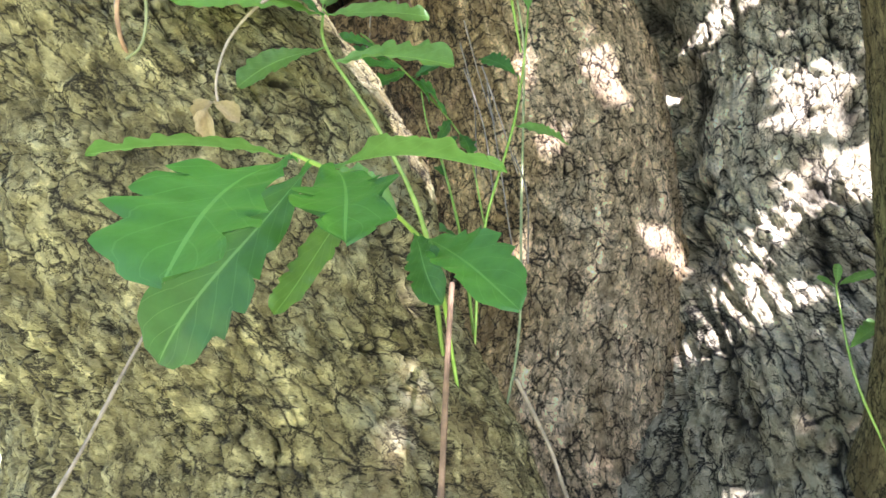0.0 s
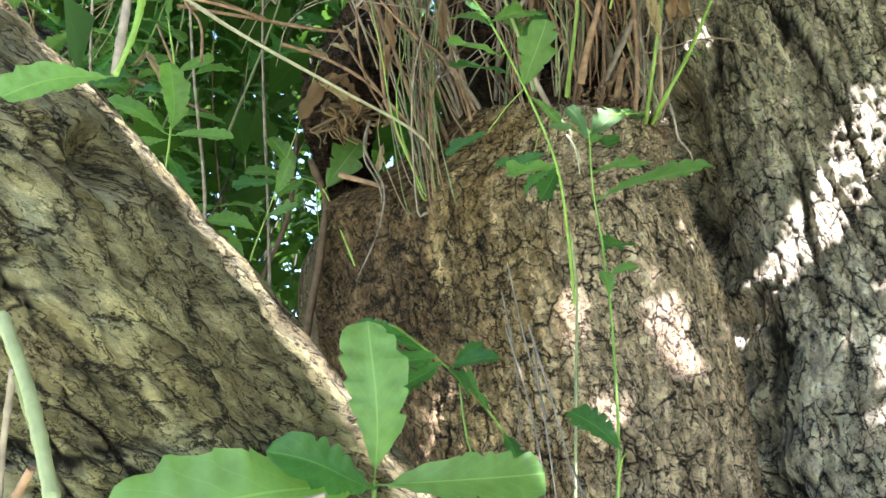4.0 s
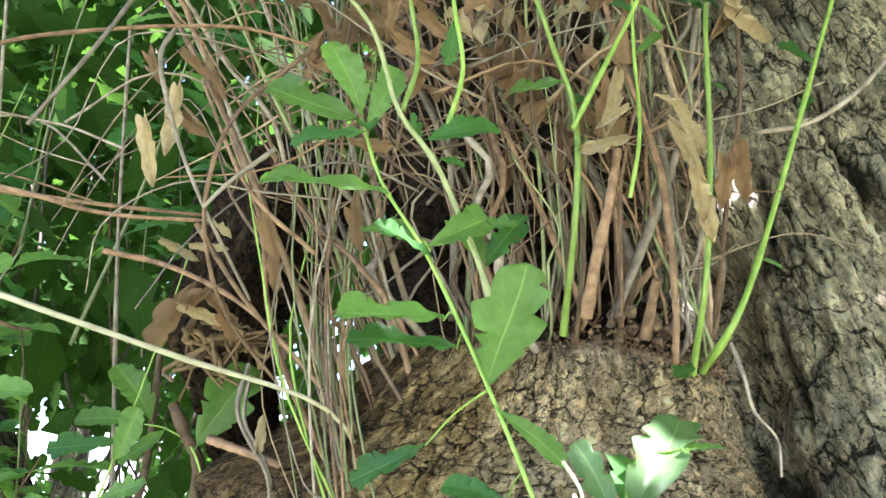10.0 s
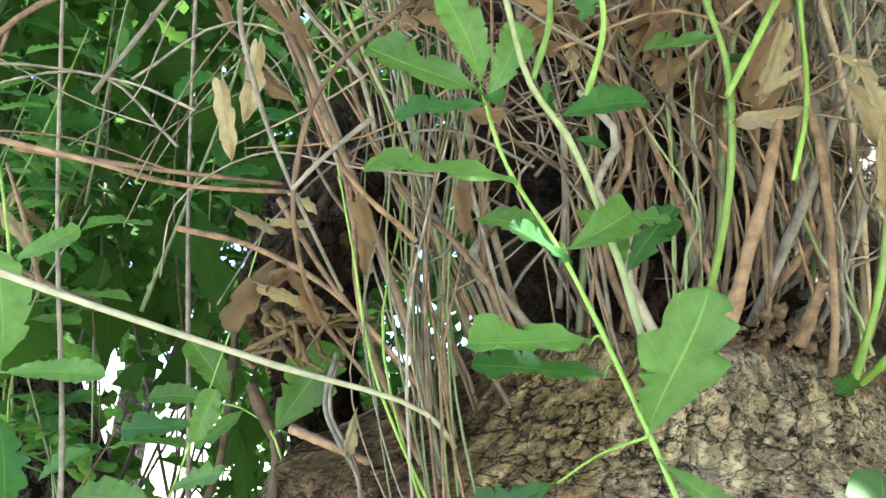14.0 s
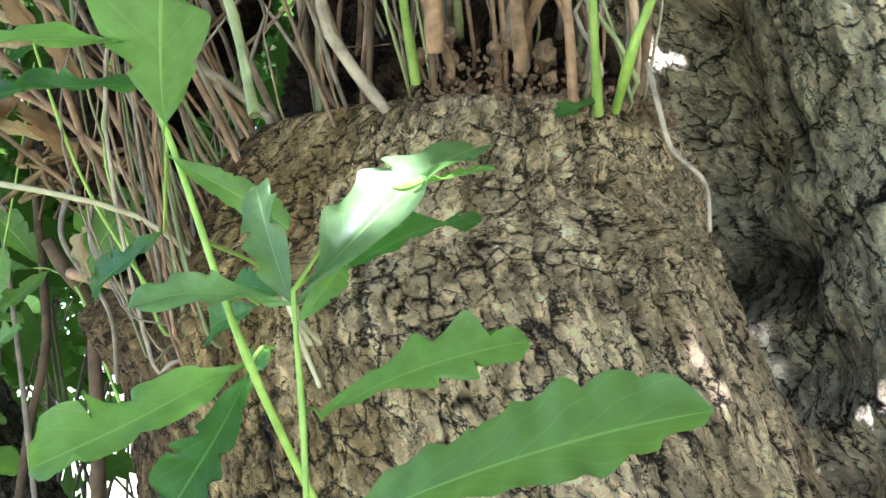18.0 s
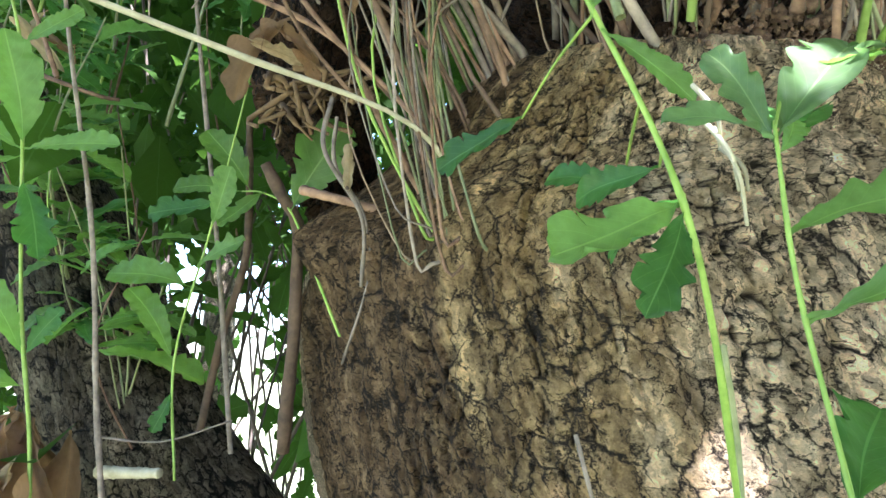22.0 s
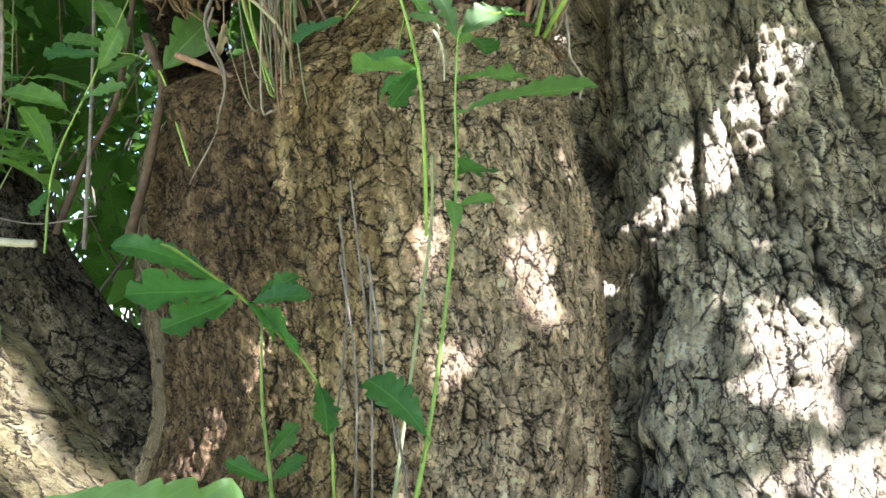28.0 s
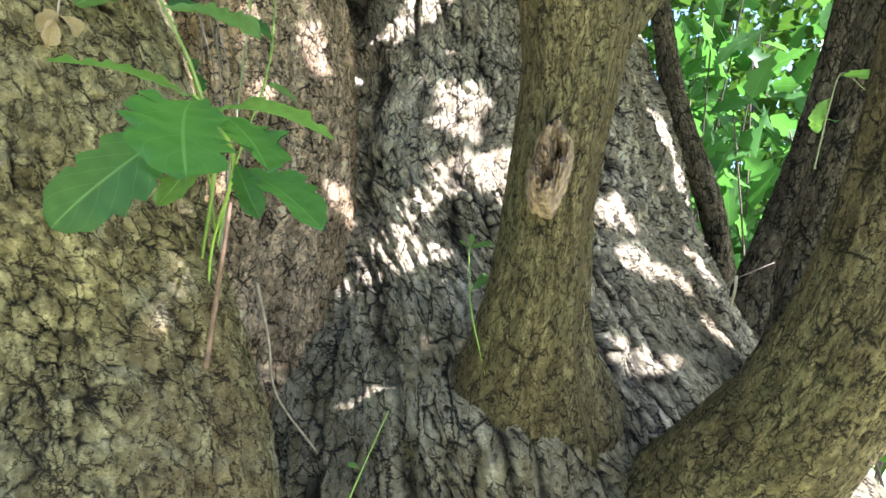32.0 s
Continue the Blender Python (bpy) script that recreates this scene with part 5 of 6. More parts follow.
sprout("tall shaded sprout with broad serrated leaves", [(-0.469, 1.430, 1.780), (-0.485, 1.440, 1.950), (-0.505, 1.430, 2.100), (-0.500, 1.400, 2.240), (-0.500, 1.380, 2.360), (-0.520, 1.360, 2.460)], 0.0026, STEM_GREEN,
       [(0.34, (-0.521, 1.380, 2.139), (0.4, -0.7, 0.5), 0),
        (0.34, (-0.466, 1.420, 2.107), (0.4, -0.7, 0.5), 4),
        (0.64, (-0.612, 1.380, 2.335), (0.4, -0.6, 0.3), 0),
        (0.64, (-0.479, 1.340, 2.367), (0.4, -0.6, 0.3), 1),
        (0.64, (-0.396, 1.380, 2.270), (0.4, -0.7, 0.3), 2),
        (0.63, (-0.554, 1.360, 2.231), (0.4, -0.6, 0.4), 0),
        (0.59, (-0.442, 1.360, 2.165), (0.4, -0.7, 0.4), 4),
        (0.30, (-0.541, 1.380, 2.040), (0.4, -0.7, 0.5), 1),
        (0.76, (-0.579, 1.400, 2.357), (0.4, -0.6, 0.3), 4),
        (0.82, (-0.445, 1.380, 2.414), (0.4, -0.6, 0.3), 0),
        (0.15, (-0.408, 1.380, 1.859), (0.4, -0.7, 0.6), 5)])
sprout("thin shaded sprout with hanging leaves", [(-0.360, 1.500, 1.930), (-0.370, 1.500, 2.060), (-0.340, 1.500, 2.200), (-0.300, 1.480, 2.360), (-0.280, 1.470, 2.460)], 0.0016, STEM_GREEN,
       [(0.24, (-0.414, 1.480, 2.140), (0.3, -0.7, 0.5), 0),
        (0.18, (-0.379, 1.480, 1.982), (0.3, -0.7, 0.5), 4),
        (0.43, (-0.301, 1.460, 2.190), (0.3, -0.7, 0.4), 3),
        (0.39, (-0.438, 1.470, 2.167), (0.3, -0.7, 0.4), 1),
        (0.51, (-0.308, 1.460, 2.257), (0.3, -0.7, 0.4), 1),
        (0.55, (-0.413, 1.480, 2.224), (0.3, -0.7, 0.4), 4)])
sprout("shaded sprout with narrow leaves", [(-0.620, 1.500, 1.980), (-0.660, 1.500, 2.140), (-0.700, 1.490, 2.280), (-0.720, 1.470, 2.450)], 0.0020, STEM_OLIVE,
       [(0.50, (-0.662, 1.460, 2.166), (0.5, -0.6, 0.4), 0),
        (0.70, (-0.729, 1.450, 2.350), (0.5, -0.6, 0.3), 0),
        (0.70, (-0.713, 1.450, 2.271), (0.5, -0.6, 0.4), 4),
        (0.65, (-0.607, 1.460, 2.269), (0.5, -0.6, 0.4), 1),
        (0.83, (-0.736, 1.450, 2.421), (0.5, -0.6, 0.3), 1),
        (0.87, (-0.619, 1.460, 2.418), (0.5, -0.6, 0.3), 4),
        (0.50, (-0.766, 1.450, 2.227), (0.5, -0.6, 0.4), 0)])
twig("stem", [(-0.404, 1.460, 1.840), (-0.425, 1.450, 2.000), (-0.446, 1.443, 2.195), (-0.500, 1.440, 2.450), (-0.560, 1.420, 2.850)], 0.0032, 0.0022, STEM_GREY, "straight grey sapling stem")
twig("stem", [(-0.600, 1.520, 2.030), (-0.662, 1.510, 2.237), (-0.700, 1.500, 2.450), (-0.750, 1.500, 2.850)], 0.0032, 0.0022, STEM_GREY, "straight grey sapling stem")
twig("stem", [(-0.330, 1.580, 1.950), (-0.360, 1.570, 2.200), (-0.400, 1.550, 2.500), (-0.420, 1.500, 2.800)], 0.0032, 0.0022, STEM_GREY, "straight grey sapling stem")
sprout("small yellow-green sprout growing from the bark", [(0.428, 0.700, 1.345), (0.408, 0.700, 1.400), (0.385, 0.710, 1.475), (0.388, 0.738, 1.555), (0.390, 0.742, 1.575)], 0.0016, STEM_GREEN,
       [(0.82, (0.370, 0.734, 1.577), (-0.3, -0.6, 0.5), 0),
        (0.86, (0.389, 0.734, 1.588), (-0.3, -0.6, 0.5), 1),
        (0.86, (0.424, 0.734, 1.585), (-0.3, -0.6, 0.5), 0),
        (0.59, (0.423, 0.724, 1.536), (-0.3, -0.6, 0.6), 1)])
sprout("tiny sprout growing from the bark", [(0.490, 0.720, 1.235), (0.478, 0.705, 1.290), (0.482, 0.700, 1.340)], 0.0013, STEM_GREEN,
       [(0.95, (0.446, 0.700, 1.364), (-0.3, -0.6, 0.6), 0),
        (0.50, (0.434, 0.700, 1.274), (-0.3, -0.6, 0.7), 1)])
sprout("thin green sprout at the foot of the stems", [(0.203, 0.660, 1.225), (0.225, 0.660, 1.285), (0.247, 0.660, 1.342)], 0.0016, STEM_GREEN,
       [(0.38, (0.199, 0.650, 1.281), (-0.2, -0.7, 0.7), 0)])
sprout("sprout with two leaves growing from the slim stem", [(0.319, 0.500, 1.851), (0.268, 0.470, 1.867), (0.214, 0.440, 1.876), (0.178, 0.420, 1.893)], 0.0016, STEM_GREEN,
       [(1.00, (0.143, 0.400, 1.894), (-0.3, -0.6, 0.3), 0),
        (1.00, (0.218, 0.450, 1.888), (-0.3, -0.6, 0.3), 5)])
sprout("fresh green shoot rising from the burr", [(0.135, 1.265, 2.325), (0.131, 1.187, 2.419), (0.131, 1.179, 2.514), (0.107, 1.166, 2.581), (0.080, 1.148, 2.671), (0.068, 1.154, 2.919)], 0.0032, STEM_GREEN,
       [(0.42, (0.147, 1.200, 2.557), (-0.1, -0.6, 0.2), 4),
        (0.42, (0.147, 1.200, 2.557), (-0.0, -0.7, 0.2), 5),
        (0.48, (0.069, 1.200, 2.558), (0.0, -0.7, 0.2), 3)])
sprout("fresh green forked shoot", [(0.127, 1.174, 2.494), (0.156, 1.166, 2.556), (0.189, 1.168, 2.627), (0.211, 1.160, 2.690), (0.230, 1.153, 2.822)], 0.0026, STEM_GREEN,
       [(0.53, (0.219, 1.170, 2.610), (-0.1, -0.6, 0.2), 0),
        (0.55, (0.285, 1.170, 2.675), (-0.1, -0.6, 0.1), 5),
        (0.49, (0.170, 1.190, 2.659), (-0.1, -0.6, 0.1), 4)])
sprout("tall straight green shoot", [(0.261, 1.275, 2.295), (0.256, 1.213, 2.372), (0.267, 1.205, 2.488), (0.270, 1.197, 2.597), (0.272, 1.190, 2.717), (0.260, 1.175, 2.921)], 0.0032, STEM_GREEN,
       [(0.55, (0.290, 1.200, 2.568), (-0.2, -0.6, 0.2), 4),
        (0.02, (0.234, 1.230, 2.293), (-0.1, -0.7, 0.5), 4),
        (0.70, (0.250, 1.200, 2.684), (-0.1, -0.6, 0.1), 5)])
sprout("outer green shoot leaning away", [(0.275, 1.285, 2.300), (0.285, 1.228, 2.335), (0.320, 1.235, 2.404), (0.367, 1.237, 2.522), (0.411, 1.240, 2.636), (0.450, 1.232, 2.755), (0.482, 1.226, 2.924)], 0.0034, STEM_GREEN,
       [(0.33, (0.348, 1.240, 2.399), (-0.2, -0.7, 0.4), 0),
        (0.57, (0.397, 1.240, 2.597), (-0.2, -0.6, 0.2), 4),
        (0.66, (0.376, 1.240, 2.660), (-0.2, -0.6, 0.2), 4),
        (0.82, (0.483, 1.220, 2.742), (-0.3, -0.5, 0.1), 5)])
sprout("green leafy shoot in front of the skirt", [(0.062, 1.130, 2.263), (0.045, 1.141, 2.334), (0.026, 1.131, 2.377), (-0.000, 1.112, 2.422), (-0.031, 1.101, 2.460), (-0.055, 1.088, 2.525), (-0.097, 1.067, 2.558), (-0.138, 1.049, 2.570)], 0.0028, STEM_OLIVE,
       [(0.16, (0.026, 1.150, 2.399), (0.1, -0.7, 0.4), 1),
        (0.16, (0.072, 1.130, 2.396), (0.1, -0.7, 0.4), 4),
        (0.48, (-0.020, 1.120, 2.469), (0.2, -0.7, 0.3), 4),
        (0.48, (0.048, 1.100, 2.466), (0.1, -0.7, 0.3), 5),
        (0.51, (-0.018, 1.100, 2.458), (0.2, -0.7, 0.3), 4),
        (0.27, (0.067, 1.120, 2.384), (0.1, -0.7, 0.4), 3),
        (0.43, (0.028, 1.120, 2.430), (0.1, -0.7, 0.3), 4),
        (0.94, (-0.156, 1.060, 2.568), (0.3, -0.6, 0.1), 5)])
sprout("yellow-green thin shoot", [(-0.027, 1.103, 2.459), (-0.017, 1.105, 2.509), (-0.026, 1.096, 2.562), (-0.037, 1.088, 2.617), (-0.027, 1.074, 2.819)], 0.0022, STEM_GREEN,
       [(0.56, (-0.069, 1.100, 2.587), (0.2, -0.6, 0.1), 4),
        (0.71, (-0.002, 1.100, 2.626), (0.1, -0.6, 0.1), 0),
        (0.62, (-0.054, 1.100, 2.598), (0.2, -0.6, 0.1), 5),
        (0.76, (-0.109, 1.080, 2.669), (0.2, -0.6, 0.2), 0),
        (0.76, (-0.072, 1.080, 2.713), (0.2, -0.6, 0.1), 3),
        (0.79, (-0.069, 1.100, 2.596), (0.2, -0.7, 0.2), 4),
        (0.78, (-0.009, 1.090, 2.622), (0.1, -0.7, 0.2), 1),
        (0.78, (-0.119, 1.050, 2.674), (0.2, -0.6, 0.1), 1)])
sprout("thin curved green shoot", [(0.010, 1.113, 2.454), (0.021, 1.114, 2.511), (0.011, 1.107, 2.581), (0.035, 1.107, 2.604), (0.052, 1.099, 2.642), (0.058, 1.076, 2.868)], 0.0022, STEM_GREEN,
       [(0.33, (0.012, 1.120, 2.518), (0.1, -0.7, 0.2), 4),
        (0.75, (0.076, 1.110, 2.631), (0.1, -0.6, 0.1), 0)])
sprout("thin bent green shoot", [(0.183, 1.193, 2.438), (0.193, 1.185, 2.502), (0.193, 1.187, 2.598), (0.193, 1.179, 2.703), (0.192, 1.173, 2.871)], 0.0020, STEM_GREEN,
       [(0.47, (0.218, 1.180, 2.616), (-0.1, -0.6, 0.2), 0)])
twig("cane", [(-0.040, 1.360, 2.200), (-0.086, 1.290, 2.252), (-0.200, 1.200, 2.275), (-0.331, 1.115, 2.305), (-0.400, 1.070, 2.328), (-0.550, 0.980, 2.380), (-0.750, 0.860, 2.450)], 0.0019, 0.0031, STEM_CREAM, "long smooth cream cane")
twig("twig", [(-0.115, 1.200, 2.580), (-0.174, 1.180, 2.491), (-0.190, 1.180, 2.418), (-0.187, 1.200, 2.364), (-0.173, 1.250, 2.320), (-0.131, 1.300, 2.273)], 0.0022, 0.0016, STEM_BROWN, "thin arching dry twig")
twig("twig", [(-0.248, 1.200, 2.590), (-0.249, 1.180, 2.541), (-0.224, 1.180, 2.467), (-0.193, 1.190, 2.403), (-0.157, 1.250, 2.340)], 0.0022, 0.0016, STEM_GREY, "thin arching dry twig")
twig("twig", [(-0.395, 1.100, 2.364), (-0.398, 1.100, 2.423), (-0.367, 1.120, 2.500), (-0.301, 1.150, 2.546), (-0.196, 1.200, 2.596), (-0.120, 1.220, 2.594)], 0.0022, 0.0016, STEM_BROWN, "thin arching dry twig")
twig("twig", [(-0.262, 1.150, 2.604), (-0.289, 1.140, 2.524), (-0.323, 1.130, 2.441)], 0.0022, 0.0016, STEM_GREY, "thin arching dry twig")
twig("twig", [(-0.404, 1.200, 2.303), (-0.413, 1.200, 2.362), (-0.447, 1.200, 2.416), (-0.451, 1.220, 2.536)], 0.0022, 0.0016, STEM_BROWN, "thin arching dry twig")
twig("twig", [(-0.141, 1.200, 2.468), (-0.171, 1.180, 2.425), (-0.191, 1.180, 2.399)], 0.0022, 0.0016, STEM_GREY, "thin arching dry twig")
twig("twig", [(-0.099, 1.220, 2.377), (-0.161, 1.200, 2.429), (-0.231, 1.250, 2.566)], 0.0022, 0.0016, STEM_BROWN, "thin arching dry twig")
twig("twig", [(-0.555, 1.300, 2.478), (-0.408, 1.300, 2.454), (-0.327, 1.320, 2.443), (-0.225, 1.350, 2.453)], 0.0030, 0.0020, STEM_BROWN, "thin dry brown twig")
twig("twig", [(-0.504, 1.350, 2.479), (-0.362, 1.360, 2.470), (-0.246, 1.380, 2.471)], 0.0030, 0.0020, STEM_BROWN, "thin dry brown twig")
twig("twig", [(-0.315, 1.300, 2.396), (-0.247, 1.320, 2.387), (-0.165, 1.330, 2.346), (-0.067, 1.330, 2.250)], 0.0030, 0.0020, STEM_BROWN, "thin dry brown twig")
twig("twig", [(-0.229, 1.300, 2.430), (-0.179, 1.320, 2.363), (-0.108, 1.340, 2.290)], 0.0030, 0.0020, STEM_BROWN, "thin dry brown twig")
twig("twig", [(-0.628, 1.500, 2.413), (-0.496, 1.500, 2.364), (-0.472, 1.520, 2.363)], 0.0030, 0.0020, STEM_BROWN, "thin dry brown twig")
twig("twig", [(-0.507, 1.450, 2.364), (-0.534, 1.450, 2.425), (-0.571, 1.450, 2.497)], 0.0030, 0.0020, STEM_BROWN, "thin dry brown twig")
twig("twig", [(-0.171, 1.360, 2.302), (-0.174, 1.350, 2.249), (-0.139, 1.360, 2.188), (-0.141, 1.380, 2.127)], 0.0025, 0.0018, STEM_GREY, "thin grey twig hanging down")
twig("twig", [(0.295, 1.260, 2.324), (0.295, 1.240, 2.287), (0.301, 1.240, 2.257), (0.319, 1.240, 2.234), (0.319, 1.240, 2.202)], 0.0019, 0.0013, STEM_GREY, "short crooked dead twig")
twig("twig", [(0.352, 1.270, 2.559), (0.407, 1.260, 2.570), (0.466, 1.250, 2.613), (0.525, 1.240, 2.683)], 0.0028, 0.0024, STEM_GREY, "grey twig across the bark")
twig("vine", [(-0.281, 1.5, 2.278), (-0.262, 1.51, 2.241), (-0.249, 1.53, 2.212), (-0.252, 1.545, 2.149), (-0.256, 1.56, 2.084), (-0.266, 1.58, 2.012), (-0.274, 1.6, 1.952)], 0.0065, 0.0080, STEM_VINE, "thick brown vine stem on the bark")
twig("vine", [(-0.314, 1.53, 2.341), (-0.318, 1.56, 2.213), (-0.331, 1.58, 2.159), (-0.358, 1.6, 2.088), (-0.386, 1.62, 1.972)], 0.0040, 0.0055, STEM_VINE, "brown vine stem beside the bark")
twig("stick", [(-0.220, 1.440, 2.233), (-0.163, 1.420, 2.215), (-0.101, 1.400, 2.195)], 0.0050, 0.0040, STEM_BROWN, "broken brown stick across the hollow")
twig("stick", [(-0.447, 1.500, 1.936), (-0.402, 1.490, 1.938), (-0.367, 1.480, 1.940)], 0.0070, 0.0050, STEM_CREAM, "short pale broken stick on the limb")
twig("twig", [(-0.176, 1.400, 2.297), (-0.176, 1.400, 2.249), (-0.146, 1.400, 2.199), (-0.144, 1.430, 2.142), (-0.179, 1.480, 2.057)], 0.0020, 0.0015, STEM_GREY, "thin grey twig hanging down")
twig("twig", [(-0.378, 0.900, 1.982), (-0.355, 0.920, 1.968), (-0.339, 0.940, 1.964), (-0.325, 0.970, 1.967), (-0.313, 0.980, 1.947)], 0.0040, 0.0030, STEM_GREY, "bare dead grey twig")
twig("twig", [(-0.453, 1.500, 1.973), (-0.378, 1.500, 1.970), (-0.301, 1.500, 1.994)], 0.0015, 0.0010, STEM_GREY, "thin dry grey twig")
twig("splinter", [(0.095, 1.060, 2.171), (0.103, 1.050, 2.146), (0.109, 1.060, 2.123)], 0.0013, 0.0009, STEM_CREAM, "pale splintered dry twig")
twig("splinter", [(0.092, 1.060, 2.173), (0.100, 1.050, 2.155), (0.106, 1.060, 2.140)], 0.0013, 0.0009, STEM_CREAM, "pale splintered dry twig")
twig("splinter", [(0.098, 1.060, 2.161), (0.105, 1.050, 2.149), (0.110, 1.060, 2.140)], 0.0013, 0.0009, STEM_CREAM, "pale splintered dry twig")
twig("splinter", [(0.086, 1.060, 2.193), (0.094, 1.050, 2.175), (0.098, 1.060, 2.161)], 0.0013, 0.0009, STEM_CREAM, "pale splintered dry twig")
twig("twig", [(0.033, 1.120, 2.020), (0.056, 1.120, 1.930), (0.075, 1.060, 1.832)], 0.0013, 0.0010, STEM_GREY, "thin dry grass-like twig on the bark")
twig("twig", [(0.027, 1.120, 1.983), (0.048, 1.120, 1.887), (0.048, 1.060, 1.752)], 0.0013, 0.0010, STEM_GREY, "thin dry grass-like twig on the bark")
twig("twig", [(0.068, 1.120, 1.918), (0.081, 1.060, 1.781), (0.096, 1.000, 1.620)], 0.0013, 0.0010, STEM_GREY, "thin dry grass-like twig on the bark")
twig("twig", [(0.033, 1.120, 1.941), (0.059, 1.060, 1.830), (0.068, 1.000, 1.721)], 0.0013, 0.0010, STEM_GREY, "thin dry grass-like twig on the bark")
twig("twig", [(0.061, 1.120, 1.945), (0.086, 1.060, 1.833), (0.108, 1.060, 1.758)], 0.0013, 0.0010, STEM_GREY, "thin dry grass-like twig on the bark")
twig("twig", [(0.104, 1.060, 1.784), (0.114, 1.000, 1.714), (0.114, 1.000, 1.621)], 0.0013, 0.0010, STEM_GREY, "thin dry grass-like twig on the bark")
twig("stub", [(0.175, 1.195, 2.487), (0.164, 1.200, 2.429), (0.155, 1.215, 2.383), (0.151, 1.240, 2.336)], 0.0038, 0.0060, STEM_BROWN, "short broken woody stub among the shoots")
twig("stub", [(0.205, 1.200, 2.363), (0.207, 1.225, 2.343), (0.209, 1.250, 2.323)], 0.0036, 0.0055, STEM_BROWN, "short broken woody stub among the shoots")
twig("twig", [(-0.119, 0.545, 1.778), (-0.144, 0.552, 1.768), (-0.166, 0.555, 1.742), (-0.175, 0.557, 1.711), (-0.175, 0.565, 1.690)], 0.0013, 0.0010, STEM_GREY, "bent dry leaf stalk")
twig("twig", [(-0.229, 0.490, 1.818), (-0.219, 0.505, 1.784), (-0.219, 0.525, 1.754), (-0.225, 0.535, 1.730), (-0.240, 0.545, 1.722)], 0.0013, 0.0012, STEM_OLIVE, "hooked green tendril on the bark")
twig("twig", [(-0.231, 0.520, 1.784), (-0.243, 0.530, 1.760), (-0.244, 0.540, 1.739), (-0.244, 0.553, 1.731)], 0.0018, 0.0015, STEM_BROWN, "short bent brown twig")
twig("twig", [(-0.235, 0.500, 1.821), (-0.243, 0.520, 1.789), (-0.246, 0.535, 1.756)], 0.0014, 0.0012, STEM_GREY, "thin dry grey twig")
twig("twig", [(-0.199, 0.560, 1.554), (-0.229, 0.565, 1.503), (-0.261, 0.570, 1.441), (-0.289, 0.575, 1.392)], 0.0012, 0.0016, STEM_GREY, "thin straight twig leaning on the bark")
twig("twig", [(0.007, 0.600, 1.557), (0.003, 0.585, 1.491), (-0.002, 0.570, 1.389)], 0.0022, 0.0026, STEM_BROWN, "dry brown sprout stem")
twig("root", [(0.063, 0.660, 1.480), (0.097, 0.700, 1.416), (0.129, 0.740, 1.345), (0.207, 0.780, 1.268)], 0.0022, 0.0016, STEM_GREY, "thin grey trailing stem")
twig("twig", [(-0.217, 0.500, 1.978), (-0.217, 0.500, 1.943)], 0.0018, 0.0018, STEM_GREY, "thin pale bare twig")
sprout("thin green stem with one yellow-green leaf", [(-0.211, 0.500, 1.981), (-0.208, 0.490, 1.957), (-0.208, 0.480, 1.933)], 0.0016, STEM_GREEN,
       [(1.00, (-0.232, 0.450, 1.914), (0.4, -0.6, 0.3), 0)])
twig("twig", [(-0.191, 0.400, 1.828), (-0.176, 0.390, 1.809), (-0.162, 0.380, 1.786)], 0.0016, 0.0016, STEM_OLIVE, "thin green leafless twig")
twig("twig", [(0.977, 0.800, 1.565), (1.010, 0.780, 1.597), (1.082, 0.750, 1.638)], 0.0014, 0.0010, STEM_GREY, "thin bare twig on the limb fork")
twig("twig", [(1.001, 0.770, 1.603), (1.000, 0.770, 1.574), (1.012, 0.790, 1.542)], 0.0030, 0.0030, STEM_CREAM, "short pale twig stub")
sprout("bright leaves on a thin twig by the limb", [(0.785, 0.475, 1.729), (0.773, 0.448, 1.820), (0.770, 0.431, 1.856), (0.792, 0.411, 1.833)], 0.0015, STEM_OLIVE,
       [(0.60, (0.750, 0.372, 1.842), (-0.5, -0.4, 0.3), 0),
        (0.95, (0.769, 0.353, 1.822), (-0.5, -0.4, 0.3), 0),
        (0.38, (0.767, 0.476, 1.783), (-0.5, -0.4, 0.3), 1),
        (0.22, (0.821, 0.470, 1.819), (-0.5, -0.4, 0.3), 4)])
# dead leaves caught on bark and between the shoots: stalk, tip, face
dead_leaf((-0.264, 1.205, 2.502), (-0.256, 1.205, 2.438), (0.2, -0.9, -0.5), 2)
dead_leaf((-0.261, 1.225, 2.529), (-0.219, 1.225, 2.496), (0.2, -0.8, -0.5), 0)
dead_leaf((-0.246, 1.330, 2.419), (-0.205, 1.330, 2.411), (0.2, -0.9, -0.4), 2)
dead_leaf((-0.292, 1.380, 2.444), (-0.253, 1.380, 2.416), (0.2, -0.9, -0.4), 2)
dead_leaf((-0.238, 1.380, 2.402), (-0.282, 1.380, 2.312), (0.2, -0.9, -0.3), 0)
dead_leaf((-0.214, 1.380, 2.381), (-0.195, 1.380, 2.331), (0.1, -0.9, -0.3), 0)
dead_leaf((-0.260, 1.370, 2.367), (-0.209, 1.370, 2.341), (0.2, -0.9, -0.3), 2)
dead_leaf((-0.027, 1.175, 2.630), (0.006, 1.175, 2.588), (-0.1, -0.8, -0.6), 0)
dead_leaf((-0.051, 1.175, 2.590), (-0.006, 1.175, 2.558), (-0.0, -0.8, -0.6), 0)
dead_leaf((-0.090, 1.195, 2.624), (-0.037, 1.195, 2.606), (-0.0, -0.8, -0.6), 0)
dead_leaf((-0.067, 1.215, 2.443), (-0.061, 1.215, 2.388), (-0.0, -0.9, -0.4), 0)
